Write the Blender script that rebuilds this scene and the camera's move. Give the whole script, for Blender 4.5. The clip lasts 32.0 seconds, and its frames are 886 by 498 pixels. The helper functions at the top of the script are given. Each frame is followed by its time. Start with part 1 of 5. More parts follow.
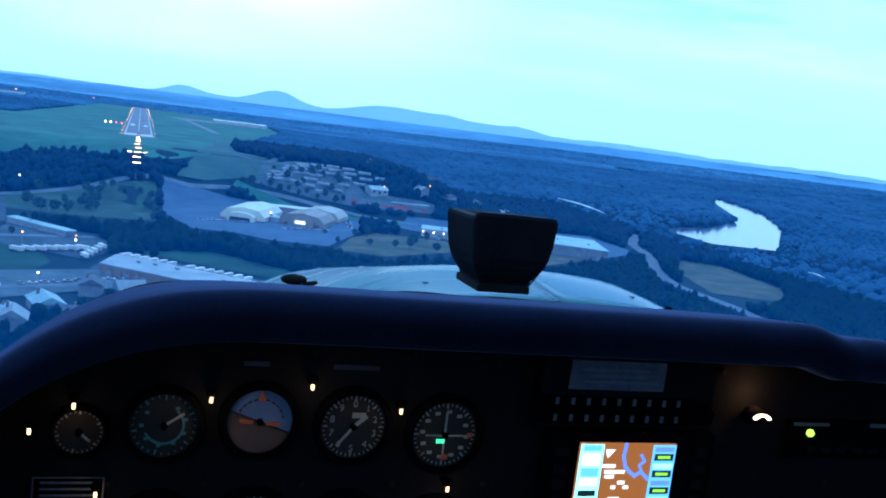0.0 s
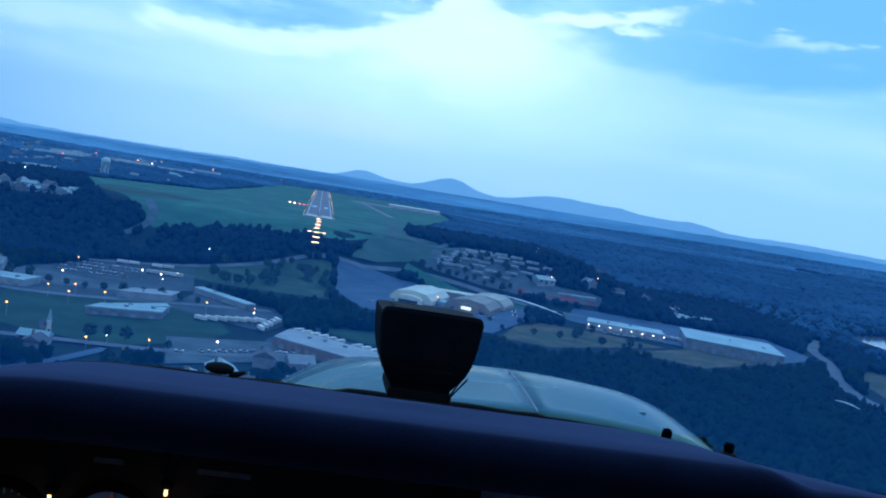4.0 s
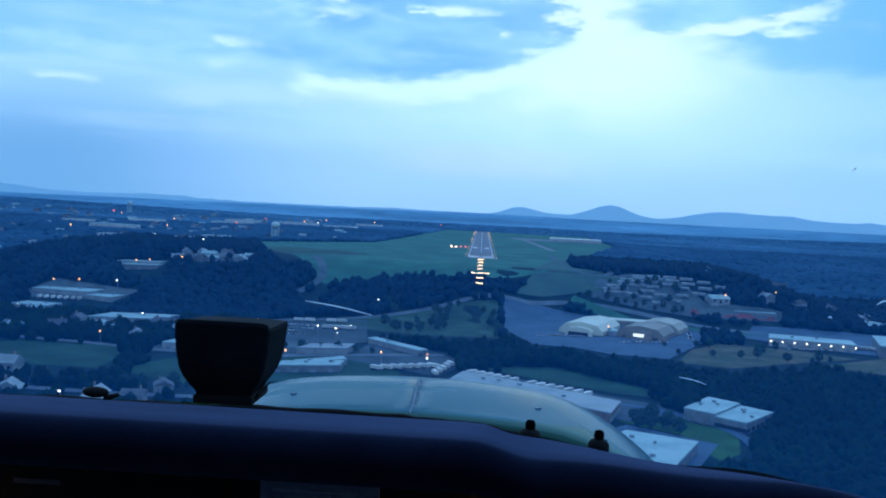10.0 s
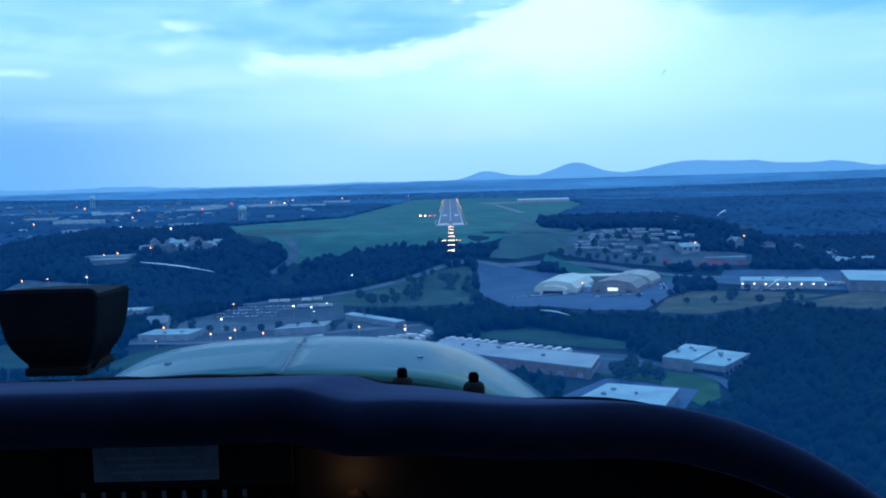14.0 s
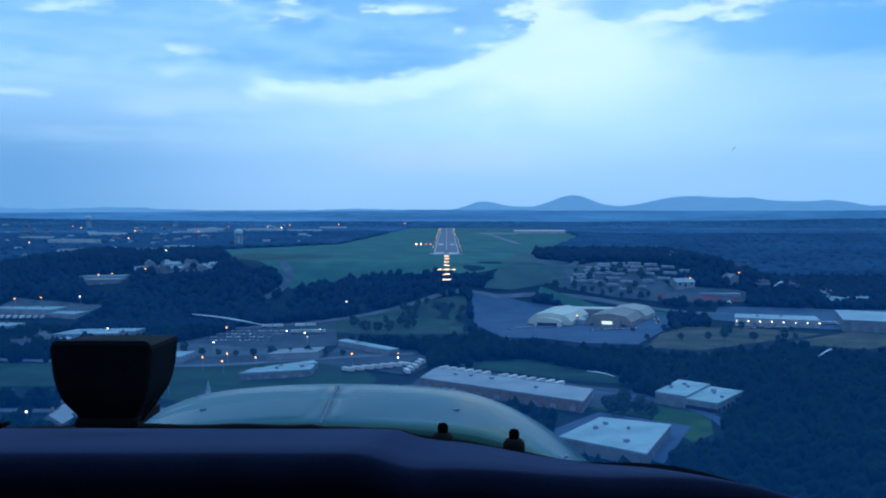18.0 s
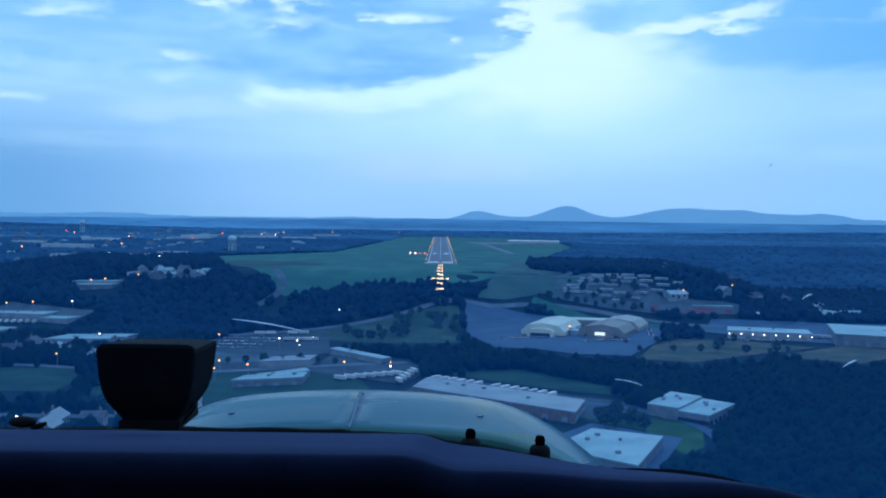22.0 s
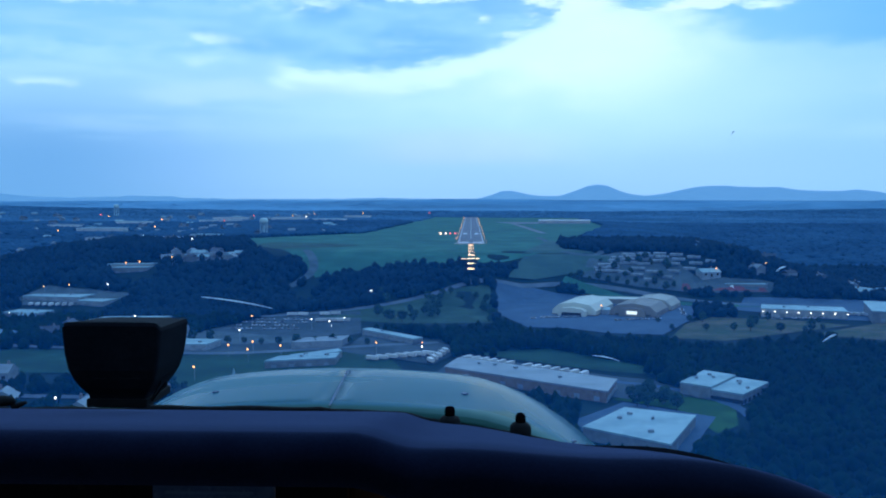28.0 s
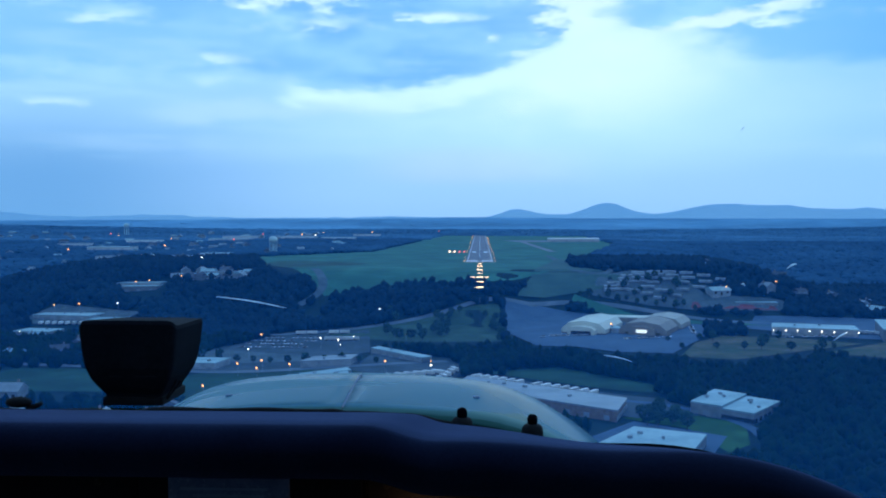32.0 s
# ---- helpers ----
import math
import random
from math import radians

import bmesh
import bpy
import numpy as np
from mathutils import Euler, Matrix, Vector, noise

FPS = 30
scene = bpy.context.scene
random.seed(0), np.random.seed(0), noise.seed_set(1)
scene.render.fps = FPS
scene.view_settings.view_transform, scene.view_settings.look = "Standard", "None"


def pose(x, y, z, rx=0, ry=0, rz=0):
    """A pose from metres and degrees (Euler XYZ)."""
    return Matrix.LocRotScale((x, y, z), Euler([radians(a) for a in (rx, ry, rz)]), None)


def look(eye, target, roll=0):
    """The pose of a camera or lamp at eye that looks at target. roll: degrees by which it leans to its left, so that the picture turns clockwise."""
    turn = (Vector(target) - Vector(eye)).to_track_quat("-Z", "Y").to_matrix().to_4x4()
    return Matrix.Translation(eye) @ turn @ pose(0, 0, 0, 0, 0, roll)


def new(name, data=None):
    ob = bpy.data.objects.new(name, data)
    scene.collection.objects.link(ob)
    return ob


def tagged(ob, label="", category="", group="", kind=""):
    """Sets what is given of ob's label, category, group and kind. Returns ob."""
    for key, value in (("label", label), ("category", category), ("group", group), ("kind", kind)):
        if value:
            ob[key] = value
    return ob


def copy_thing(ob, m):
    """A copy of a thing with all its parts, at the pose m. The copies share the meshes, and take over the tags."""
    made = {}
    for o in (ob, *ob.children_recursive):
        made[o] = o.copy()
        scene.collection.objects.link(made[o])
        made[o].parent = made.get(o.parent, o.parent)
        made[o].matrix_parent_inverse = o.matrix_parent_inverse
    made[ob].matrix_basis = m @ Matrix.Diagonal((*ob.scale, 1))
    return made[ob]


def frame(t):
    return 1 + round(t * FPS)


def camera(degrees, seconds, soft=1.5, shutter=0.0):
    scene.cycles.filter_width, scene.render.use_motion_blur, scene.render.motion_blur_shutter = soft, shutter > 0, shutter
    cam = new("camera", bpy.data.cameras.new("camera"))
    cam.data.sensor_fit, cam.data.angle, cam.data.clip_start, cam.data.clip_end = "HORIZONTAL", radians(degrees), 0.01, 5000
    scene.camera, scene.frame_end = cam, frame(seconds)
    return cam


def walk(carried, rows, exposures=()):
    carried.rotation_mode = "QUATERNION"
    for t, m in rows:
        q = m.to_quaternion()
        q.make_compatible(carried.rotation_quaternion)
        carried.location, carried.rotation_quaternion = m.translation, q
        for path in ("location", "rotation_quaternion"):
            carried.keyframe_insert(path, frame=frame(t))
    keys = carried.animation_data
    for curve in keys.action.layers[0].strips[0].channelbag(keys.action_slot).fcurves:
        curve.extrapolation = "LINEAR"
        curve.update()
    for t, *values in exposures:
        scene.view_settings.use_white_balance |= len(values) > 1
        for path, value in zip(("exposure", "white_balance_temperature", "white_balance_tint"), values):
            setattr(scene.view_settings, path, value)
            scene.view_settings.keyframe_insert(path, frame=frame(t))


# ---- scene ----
H = 100.0  # height of the cabin over the valley floor

# ---------------------------------------------------------------- camera
cam = camera(50.7, 32.0, soft=1.9)
# seconds, place in the cabin (right, ahead, up), yaw, pitch, roll
PATH = [
    (0, -0.658, -0.005, -0.013, -18.69, -7.45, 7.25),
    (0.5, -0.638, -0.003, -0.011, -16.98, -6.33, 7.12),
    (1, -0.625, 0.007, -0.008, -15.23, -4.87, 7.21),
    (2, -0.584, -0.014, -0.015, -11.30, -5.09, 8.74),
    (3, -0.494, 0.028, 0.005, -9.15, -3.92, 9.82),
    (5.5, -0.311, 0.057, 0.020, -4.16, -2.88, 7.01),
    (6, -0.275, 0.035, 0.032, -1.83, -2.19, 6.76),
    (6.5, -0.246, 0.019, 0.033, -0.67, -2.28, 6.25),
    (7, -0.219, 0.017, 0.029, -0.86, -3.11, 6.46),
    (7.5, -0.181, 0.004, 0.033, 0.03, -2.57, 5.63),
    (8, -0.147, -0.007, 0.040, 0.63, -2.45, 5.02),
    (8.5, -0.135, -0.010, 0.044, 0.70, -2.37, 4.74),
    (9, -0.132, -0.007, 0.038, 0.89, -2.62, 4.26),
    (9.5, -0.102, -0.011, 0.022, 0.20, -2.44, 3.60),
    (10, -0.074, -0.015, 0.022, 2.34, -2.36, 2.95),
    (10.5, -0.042, -0.019, 0.027, 3.14, -2.95, 2.67),
    (11, 0.005, -0.011, 0.026, 1.34, -4.91, 0.21),
    (11.5, 0.012, 0.012, 0.017, -1.29, -4.25, 1.05),
    (12, 0.018, 0.013, -0.003, -1.21, -3.04, 0.29),
    (12.5, 0.027, 0.015, -0.006, -0.67, -3.10, -1.11),
    (13, 0.045, 0.017, -0.001, 0.04, -4.30, -1.44),
    (13.5, 0.054, 0.017, 0.002, 0.58, -4.26, -2.13),
    (14, 0.046, 0.022, -0.004, 0.52, -4.23, -1.58),
    (14.5, 0.034, 0.029, -0.016, 0.20, -3.54, -0.49),
    (15, 0.023, 0.032, -0.022, 0.50, -2.62, 0.35),
    (15.5, 0.015, 0.019, -0.012, 1.05, -1.22, 0.33),
    (17.5, 0.000, 0.010, 0.029, 0.79, -1.31, -0.03),
    (18, -0.006, 0.020, 0.025, 0.22, -2.46, -0.01),
    (18.5, 0.003, 0.022, 0.024, -0.76, -2.88, -0.20),
    (19, 0.014, 0.021, 0.021, -0.59, -3.38, 0.47),
    (19.5, 0.023, 0.022, 0.023, -0.40, -4.13, 0.04),
    (20, 0.023, 0.022, 0.019, -0.84, -3.75, 0.57),
    (20.5, 0.018, 0.019, 0.033, 0.27, -2.81, 0.53),
    (21, -0.007, 0.015, 0.036, 0.03, -2.65, 0.48),
    (21.5, -0.023, -0.007, 0.059, 0.73, -1.84, 0.49),
    (22, -0.045, -0.003, 0.026, -0.15, -1.90, 0.71),
    (22.5, -0.026, -0.006, 0.021, 0.62, -1.93, 0.30),
    (23, 0.000, -0.001, 0.017, 2.09, -2.51, -0.40),
    (23.5, 0.015, 0.004, 0.012, 2.61, -2.64, -0.92),
    (24, 0.022, 0.008, 0.022, 2.33, -2.84, -0.67),
    (24.5, 0.015, 0.008, 0.026, 1.70, -3.09, -0.17),
    (25, 0.010, 0.009, 0.026, 1.49, -3.28, -0.28),
    (25.5, 0.009, 0.012, 0.029, 1.23, -3.45, -0.11),
    (27.5, 0.017, 0.012, 0.020, 1.48, -3.23, -0.22),
    (28, 0.012, 0.012, 0.021, 1.71, -3.12, 0.09),
    (28.5, 0.011, 0.014, 0.014, 1.66, -3.10, 0.02),
    (29, 0.014, 0.013, 0.006, 1.82, -3.17, -0.18),
    (29.5, 0.007, 0.014, -0.000, 1.83, -2.99, -0.02),
    (30, 0.003, 0.012, -0.000, 1.81, -2.73, -0.11),
    (30.5, -0.007, 0.010, -0.002, 1.36, -2.49, -0.17),
    (31, -0.004, 0.007, 0.000, 1.31, -2.28, 0.13),
    (31.5, 0.008, 0.004, 0.007, 1.78, -2.13, 0.10),
    (32, 0.009, 0.003, 0.004, 2.26, -1.99, 0.01),
]


def aim(x, y, z, yaw, pitch, roll):
    """Pose from a heading to the left of +y, a pitch and a lean."""
    q = Matrix.Rotation(radians(yaw), 4, "Z") @ Matrix.Rotation(radians(90 + pitch), 4, "X") @ Matrix.Rotation(radians(roll), 4, "Z")
    return Matrix.Translation((x, y, z + H)) @ q


# seconds, stops, kelvin
EXPOSURE = [(0, 1.01, 5650), (1, 0.64, 5480), (2, 0.52, 5580), (3, 0.39, 5880), (6, 0.3, 5900), (7, 0.2, 5950), (9, 0.21, 5960), (11, 0.3, 5960), (13, 0.27, 5960), (14, 0.44, 5800), (15, 0.29, 5880), (18, 0.12, 5960), (19, 0.21, 5960), (20, 0.3, 5960), (21, 0.23, 5960), (22, 0.15, 5960), (23, 0.22, 5960), (28, 0.26, 5960), (32, 0.2, 5960)]
walk(cam, [(t, aim(*r)) for t, *r in PATH], [(t, e, k, 11) for t, e, k in EXPOSURE])


# ---------------------------------------------------------------- node helpers
class Val:
    """A shader value with arithmetic."""

    def __init__(self, tree, sock):
        self.tree, self.sock = tree, sock

    def op(self, kind, *others, clamp=False):
        n = self.tree.nodes.new("ShaderNodeMath")
        n.operation, n.use_clamp = kind, clamp
        for i, v in enumerate((self, *others)):
            if isinstance(v, Val):
                self.tree.links.new(v.sock, n.inputs[i])
            else:
                n.inputs[i].default_value = v
        return Val(self.tree, n.outputs[0])

    def __add__(self, o):
        return self.op("ADD", o)

    def __sub__(self, o):
        return self.op("SUBTRACT", o)

    def __mul__(self, o):
        return self.op("MULTIPLY", o)

    def __truediv__(self, o):
        return self.op("DIVIDE", o)

    def ramp(self, a, b):
        """0 below a, 1 above b (or the reverse), smooth."""
        n = self.tree.nodes.new("ShaderNodeMapRange")
        n.interpolation_type = "SMOOTHSTEP"
        self.tree.links.new(self.sock, n.inputs["Value"])
        n.inputs["From Min"].default_value, n.inputs["From Max"].default_value = (a, b) if a < b else (b, a)
        n.inputs["To Min"].default_value, n.inputs["To Max"].default_value = (0, 1) if a < b else (1, 0)
        return Val(self.tree, n.outputs["Result"])


def blend(tree, fac, a, b, mode="MIX"):
    """Mix two colours; each is a tuple or a socket."""
    n = tree.nodes.new("ShaderNodeMix")
    n.data_type, n.blend_type = "RGBA", mode
    for key, v in ((0, fac), (6, a), (7, b)):
        if isinstance(v, Val):
            v = v.sock
        if isinstance(v, bpy.types.NodeSocket):
            tree.links.new(v, n.inputs[key])
        elif key == 0:
            n.inputs[key].default_value = v
        else:
            n.inputs[key].default_value = (*v[:3], 1)
    return n.outputs[2]


def noise_at(tree, vec, scale, detail=4.0, rough=0.55, stretch=None):
    if stretch:
        m = tree.nodes.new("ShaderNodeMapping")
        m.inputs["Scale"].default_value = stretch
        tree.links.new(vec, m.inputs["Vector"])
        vec = m.outputs[0]
    n = tree.nodes.new("ShaderNodeTexNoise")
    n.inputs["Scale"].default_value, n.inputs["Detail"].default_value, n.inputs["Roughness"].default_value = scale, detail, rough
    tree.links.new(vec, n.inputs["Vector"])
    return Val(tree, n.outputs["Fac"])


# ---------------------------------------------------------------- sky and sun
def make_world():
    w = bpy.data.worlds.new("dusk_sky")
    scene.world = w
    w.use_nodes = True
    t = w.node_tree
    t.nodes.clear()
    out, bg = t.nodes.new("ShaderNodeOutputWorld"), t.nodes.new("ShaderNodeBackground")
    t.links.new(bg.outputs[0], out.inputs[0])
    co = t.nodes.new("ShaderNodeTexCoord").outputs["Generated"]
    sep = t.nodes.new("ShaderNodeSeparateXYZ")
    t.links.new(co, sep.inputs[0])
    x, y, z = (Val(t, s) for s in sep.outputs)
    ahead = y.op("MAXIMUM", 0.25)
    u, v = x / ahead, z / ahead
    wisp = noise_at(t, co, 5.0, 7.0, 0.6, (1, 1, 3.2)) - 0.5
    fine = noise_at(t, co, 19.0, 8.0, 0.66, (1, 1, 3.4)) - 0.5
    shred = noise_at(t, co, 30.0, 8.0, 0.7, (1, 1, 2.6)) - 0.5
    soft = noise_at(t, co, 9.0, 6.0, 0.58, (1, 1, 3.4))
    uu, vv = u + wisp * 0.10 + fine * 0.07, v + wisp * 0.030 + fine * 0.034

    def cover(col, mask, tint):
        return blend(t, mask, col, tint)

    def oval(cu, cv, ru, rv, warp=1.0):
        """Distance from a cloud's middle, 1 at its ragged rim."""
        du, dv = (u + (fine * 0.10 + shred * 0.06) * warp - cu) / ru, (v + (fine * 0.040 + shred * 0.024) * warp - cv) / rv
        return (du * du + dv * dv).op("SQRT")

    # clear air, paler towards the middle heights, deeper on the far left
    low = blend(t, v.ramp(-0.005, 0.03), (0.33, 0.58, 0.83), (0.36, 0.62, 0.90))
    col = blend(t, v.ramp(0.03, 0.11), low, (0.40, 0.69, 0.95))
    col = blend(t, u.ramp(-0.10, -0.48) * v.ramp(0.16, 0.04) * 0.9, col, (0.15, 0.37, 0.64))
    col = blend(t, u.ramp(-0.26, -0.50) * v.ramp(0.10, 0.20) * 0.7, col, (0.21, 0.50, 0.88))
    col = blend(t, u.ramp(0.22, 0.46) * v.ramp(0.17, 0.06) * 0.55, col, (0.30, 0.58, 0.90))
    col = cover(col, v.ramp(0.125, 0.18) * 0.9, (0.27, 0.58, 0.95))
    # level streaks of thin high cloud
    streak = noise_at(t, co, 3.4, 7.0, 0.62, (1, 1, 9.0)).ramp(0.46, 0.68) * v.ramp(0.03, 0.10) * v.ramp(0.6, 0.3)
    col = cover(col, streak * 0.32, (0.58, 0.86, 1.0))
    # broad veil lit from behind, with a bright heart
    veil = oval(0.10, 0.130, 0.30, 0.100, 0.8).ramp(1.15, 0.25)
    col = cover(col, veil * (soft * 0.5 + 0.42), (0.60, 0.90, 1.0))
    heart = oval(0.118, 0.168, 0.15, 0.070, 1.1).ramp(1.25, 0.35)
    col = cover(col, heart * (soft * 0.55 + 0.60).op("MINIMUM", 1.0), (0.76, 1.0, 1.0))
    crown = oval(0.10, 0.235, 0.11, 0.05).ramp(1.2, 0.5)
    col = cover(col, crown * 0.85, (0.78, 1.0, 1.0))
    # bank to the left of the heart: sagging lower rim, torn end
    bow = vv - wisp * 0.02 - 0.134 - (u + 0.115) * (u + 0.115) * 1.15
    lit = ((bow + 0.011 + shred * 0.012) / 0.014).op("ABSOLUTE").ramp(1.3, 0.2) * uu.ramp(-0.235, -0.18) * uu.ramp(0.16, 0.04)
    col = cover(col, lit * 0.95, (0.71, 0.98, 1.0))
    mottle = blend(t, soft.ramp(0.36, 0.66), (0.20, 0.49, 0.90), (0.34, 0.66, 0.98))
    bank = bow.ramp(-0.003, 0.007) * (u + fine * 0.16 + shred * 0.10 - v * 0.22).ramp(0.042, 0.006)
    col = cover(col, bank * (uu.ramp(-0.30, -0.16) * 0.40 + 0.52), mottle)
    # long pale tongue under the bank, running out to the left
    lane = ((vv - 0.112 - (u + 0.25) * 0.03) / 0.013).op("ABSOLUTE")
    col = cover(col, lane.ramp(1.3, 0.1) * uu.ramp(-0.40, -0.31) * uu.ramp(0.02, -0.18) * 0.55, (0.53, 0.78, 1.0))
    # wedge of blue to the right of the heart and the bright rag along its foot
    foot = vv - 0.199 - (u - 0.19) * 0.20
    wedge = foot.ramp(0.0, 0.009) * uu.ramp(0.135, 0.175) * uu.ramp(0.36, 0.29)
    col = cover(col, wedge * 0.85, blend(t, soft.ramp(0.4, 0.65), (0.25, 0.57, 0.97), (0.42, 0.76, 1.0)))
    rag = ((foot + 0.003 + shred * 0.02) / 0.0065).op("ABSOLUTE").ramp(1.4, 0.2) * uu.ramp(0.17, 0.22) * uu.ramp(0.37, 0.31)
    # broad blue bank on the right with a soft sagging rim
    sag = vv - 0.160 - (u - 0.41) * (u - 0.41) * 0.75
    bank_right = sag.ramp(-0.006, 0.016) * (uu - v * 0.25).ramp(0.150, 0.255)
    col = cover(col, bank_right * 0.85, blend(t, u.ramp(0.25, 0.48), (0.25, 0.57, 0.97), (0.17, 0.47, 0.92)))
    col = cover(col, rag * 0.85, (0.80, 1.0, 1.0))
    # small torn puffs
    for cu, cv, ru, rv, k in ((-0.19, 0.232, 0.10, 0.016, 0.95), (-0.39, 0.216, 0.055, 0.012, 0.7), (-0.17, 0.206, 0.060, 0.010, 0.65), (-0.042, 0.213, 0.055, 0.007, 0.95),
                              (0.012, 0.190, 0.016, 0.006, 0.8), (-0.285, 0.170, 0.042, 0.010, 0.75), (-0.275, 0.148, 0.045, 0.008, 0.35), (-0.465, 0.126, 0.05, 0.007, 0.5),
                              (0.045, 0.172, 0.03, 0.010, 0.8), (0.31, 0.206, 0.035, 0.010, 0.9), (0.335, 0.226, 0.04, 0.010, 0.7), (-0.31, 0.238, 0.03, 0.008, 0.6)):
        ragged = (oval(cu, cv, ru * 1.25, rv * 1.25, 0.45).op("MULTIPLY", -0.8) + 0.62) + fine * 1.9 + shred * 1.5
        col = cover(col, ragged.ramp(0.0, 0.75) * k, (0.76, 1.0, 1.0))
    puff = noise_at(t, co, 11.0, 8.0, 0.64, (1, 1, 3.6)).ramp(0.54, 0.68) * v.ramp(0.20, 0.25)
    col = cover(col, puff * 0.8, (0.76, 1.0, 1.0))
    thin = noise_at(t, co, 7.5, 9.0, 0.7, (1, 1, 4.2)).ramp(0.50, 0.66) * v.ramp(0.10, 0.17) * uu.ramp(0.10, -0.05)
    col = cover(col, thin * 0.42, (0.56, 0.86, 1.0))
    pink = (v - 0.055 + wisp * 0.02) / 0.018
    flush = (pink * pink).ramp(1.6, 0.0) * u.ramp(-0.16, -0.04) * u.ramp(0.16, 0.02)
    col = cover(col, flush * 0.30, (0.56, 0.70, 0.95))
    # the rest of the sky: clear dusk air with thin cloud
    sky = t.nodes.new("ShaderNodeTexSky")
    sky.sky_type, sky.sun_disc = "NISHITA", False
    sky.sun_elevation, sky.sun_rotation = radians(6), radians(10)
    dim = blend(t, 1.0, sky.outputs[0], (0.085, 0.09, 0.10), "MULTIPLY")
    cloud = blend(t, noise_at(t, co, 2.6, 5.0).ramp(0.35, 0.65), (0.24, 0.50, 0.85), (0.42, 0.70, 0.98))
    rest = blend(t, 0.25, cloud, dim)
    front = y.ramp(0.20, 0.42) * z.ramp(0.52, 0.30)
    col = blend(t, front, rest, col)
    t.links.new(col, bg.inputs["Color"])
    bg.inputs["Strength"].default_value = 1.0


make_world()
sun = new("sun", bpy.data.lights.new("sun", "SUN"))
sun.data.energy, sun.data.angle, sun.data.color = 0.72, radians(40), (0.34, 0.66, 1.0)
sun.matrix_world = look((150, 500, 500), (0, 0, 0))


# ---------------------------------------------------------------- materials
def surface(name, dark, light, scale, rough=0.7, metal=0.0, bump=0.0, detail=5.0, spec=0.5, per_object=0.0, fine=6.0, coat=0.0, per_island=0.0, patch=0.0, deep=0.72):
    """A two-scale mottled surface."""
    m = bpy.data.materials.new(name)
    m.use_nodes = True
    t = m.node_tree
    b = t.nodes["Principled BSDF"]
    co = t.nodes.new("ShaderNodeTexCoord").outputs["Object"]
    broad, grain = noise_at(t, co, scale, detail), noise_at(t, co, scale * fine, 3.0)
    f = (broad * 0.62 + grain * 0.38).ramp(0.33, 0.67)
    col = blend(t, f, dark, light)
    if patch:  # stands of darker and paler growth
        stand = noise_at(t, co, patch, 5.0, 0.6).ramp(0.36, 0.64)
        col = blend(t, stand * 0.7, col, tuple(deep * k for k in dark))
    if per_object or per_island:
        src = t.nodes.new("ShaderNodeObjectInfo").outputs["Random"] if per_object else t.nodes.new("ShaderNodeNewGeometry").outputs["Random Per Island"]
        k = Val(t, src) * (2 * (per_object or per_island)) + (1 - (per_object or per_island))
        comb = t.nodes.new("ShaderNodeCombineColor")
        for i in range(3):
            t.links.new(k.sock, comb.inputs[i])
        col = blend(t, 1.0, col, comb.outputs[0], "MULTIPLY")
    t.links.new(col, b.inputs["Base Color"])
    b.inputs["Metallic"].default_value, b.inputs["Specular IOR Level"].default_value = metal, spec
    r = grain * 0.16 + (rough - 0.08)
    t.links.new(r.sock, b.inputs["Roughness"])
    b.inputs["Coat Weight"].default_value = coat
    if bump:
        n = t.nodes.new("ShaderNodeBump")
        n.inputs["Strength"].default_value = bump
        n.inputs["Distance"].default_value = 0.4 / (scale * fine)
        t.links.new(grain.sock, n.inputs["Height"])
        t.links.new(n.outputs[0], b.inputs["Normal"])
    return m


def glow(name, color, strength):
    m = bpy.data.materials.new(name)
    m.use_nodes = True
    b = m.node_tree.nodes["Principled BSDF"]
    b.inputs["Base Color"].default_value = (0.02, 0.02, 0.02, 1)
    b.inputs["Emission Color"].default_value, b.inputs["Emission Strength"].default_value = (*color, 1), strength
    return m


M = {}
# mown grass colour is lightened to make up for missing distance haze
M["field"] = surface("mown_grass", (0.036, 0.125, 0.092), (0.064, 0.188, 0.120), 0.012, 0.95, spec=0.1, patch=0.02)
M["meadow"] = surface("rough_meadow", (0.030, 0.072, 0.048), (0.066, 0.118, 0.076), 0.05, 0.95, spec=0.1, detail=7.0, patch=0.035)
M["bench"] = surface("dull_slope_grass", (0.040, 0.088, 0.080), (0.068, 0.125, 0.100), 0.02, 0.95, spec=0.1)
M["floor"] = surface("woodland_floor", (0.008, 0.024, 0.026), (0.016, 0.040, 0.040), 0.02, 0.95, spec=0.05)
# slope leaves lean a little blue for haze
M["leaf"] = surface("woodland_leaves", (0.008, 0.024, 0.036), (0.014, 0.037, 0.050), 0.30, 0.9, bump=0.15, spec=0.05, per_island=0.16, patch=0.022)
M["leaf_near"] = surface("tree_leaves", (0.018, 0.044, 0.034), (0.038, 0.078, 0.052), 0.5, 0.9, bump=0.4, spec=0.08, per_object=0.2)
# aerial haze put into leaf colour: paler and bluer copies with distance
M["far_haze_leaf"] = surface("pale_haze_woodland", (0.125, 0.275, 0.420), (0.180, 0.365, 0.530), 0.004, 0.95, spec=0.03, per_island=0.05, patch=0.0013, deep=0.6)
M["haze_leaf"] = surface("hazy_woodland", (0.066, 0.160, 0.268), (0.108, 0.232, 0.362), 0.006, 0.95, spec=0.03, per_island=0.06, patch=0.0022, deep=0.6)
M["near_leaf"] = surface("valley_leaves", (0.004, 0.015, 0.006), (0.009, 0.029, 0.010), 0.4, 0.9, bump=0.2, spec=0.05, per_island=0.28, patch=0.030)
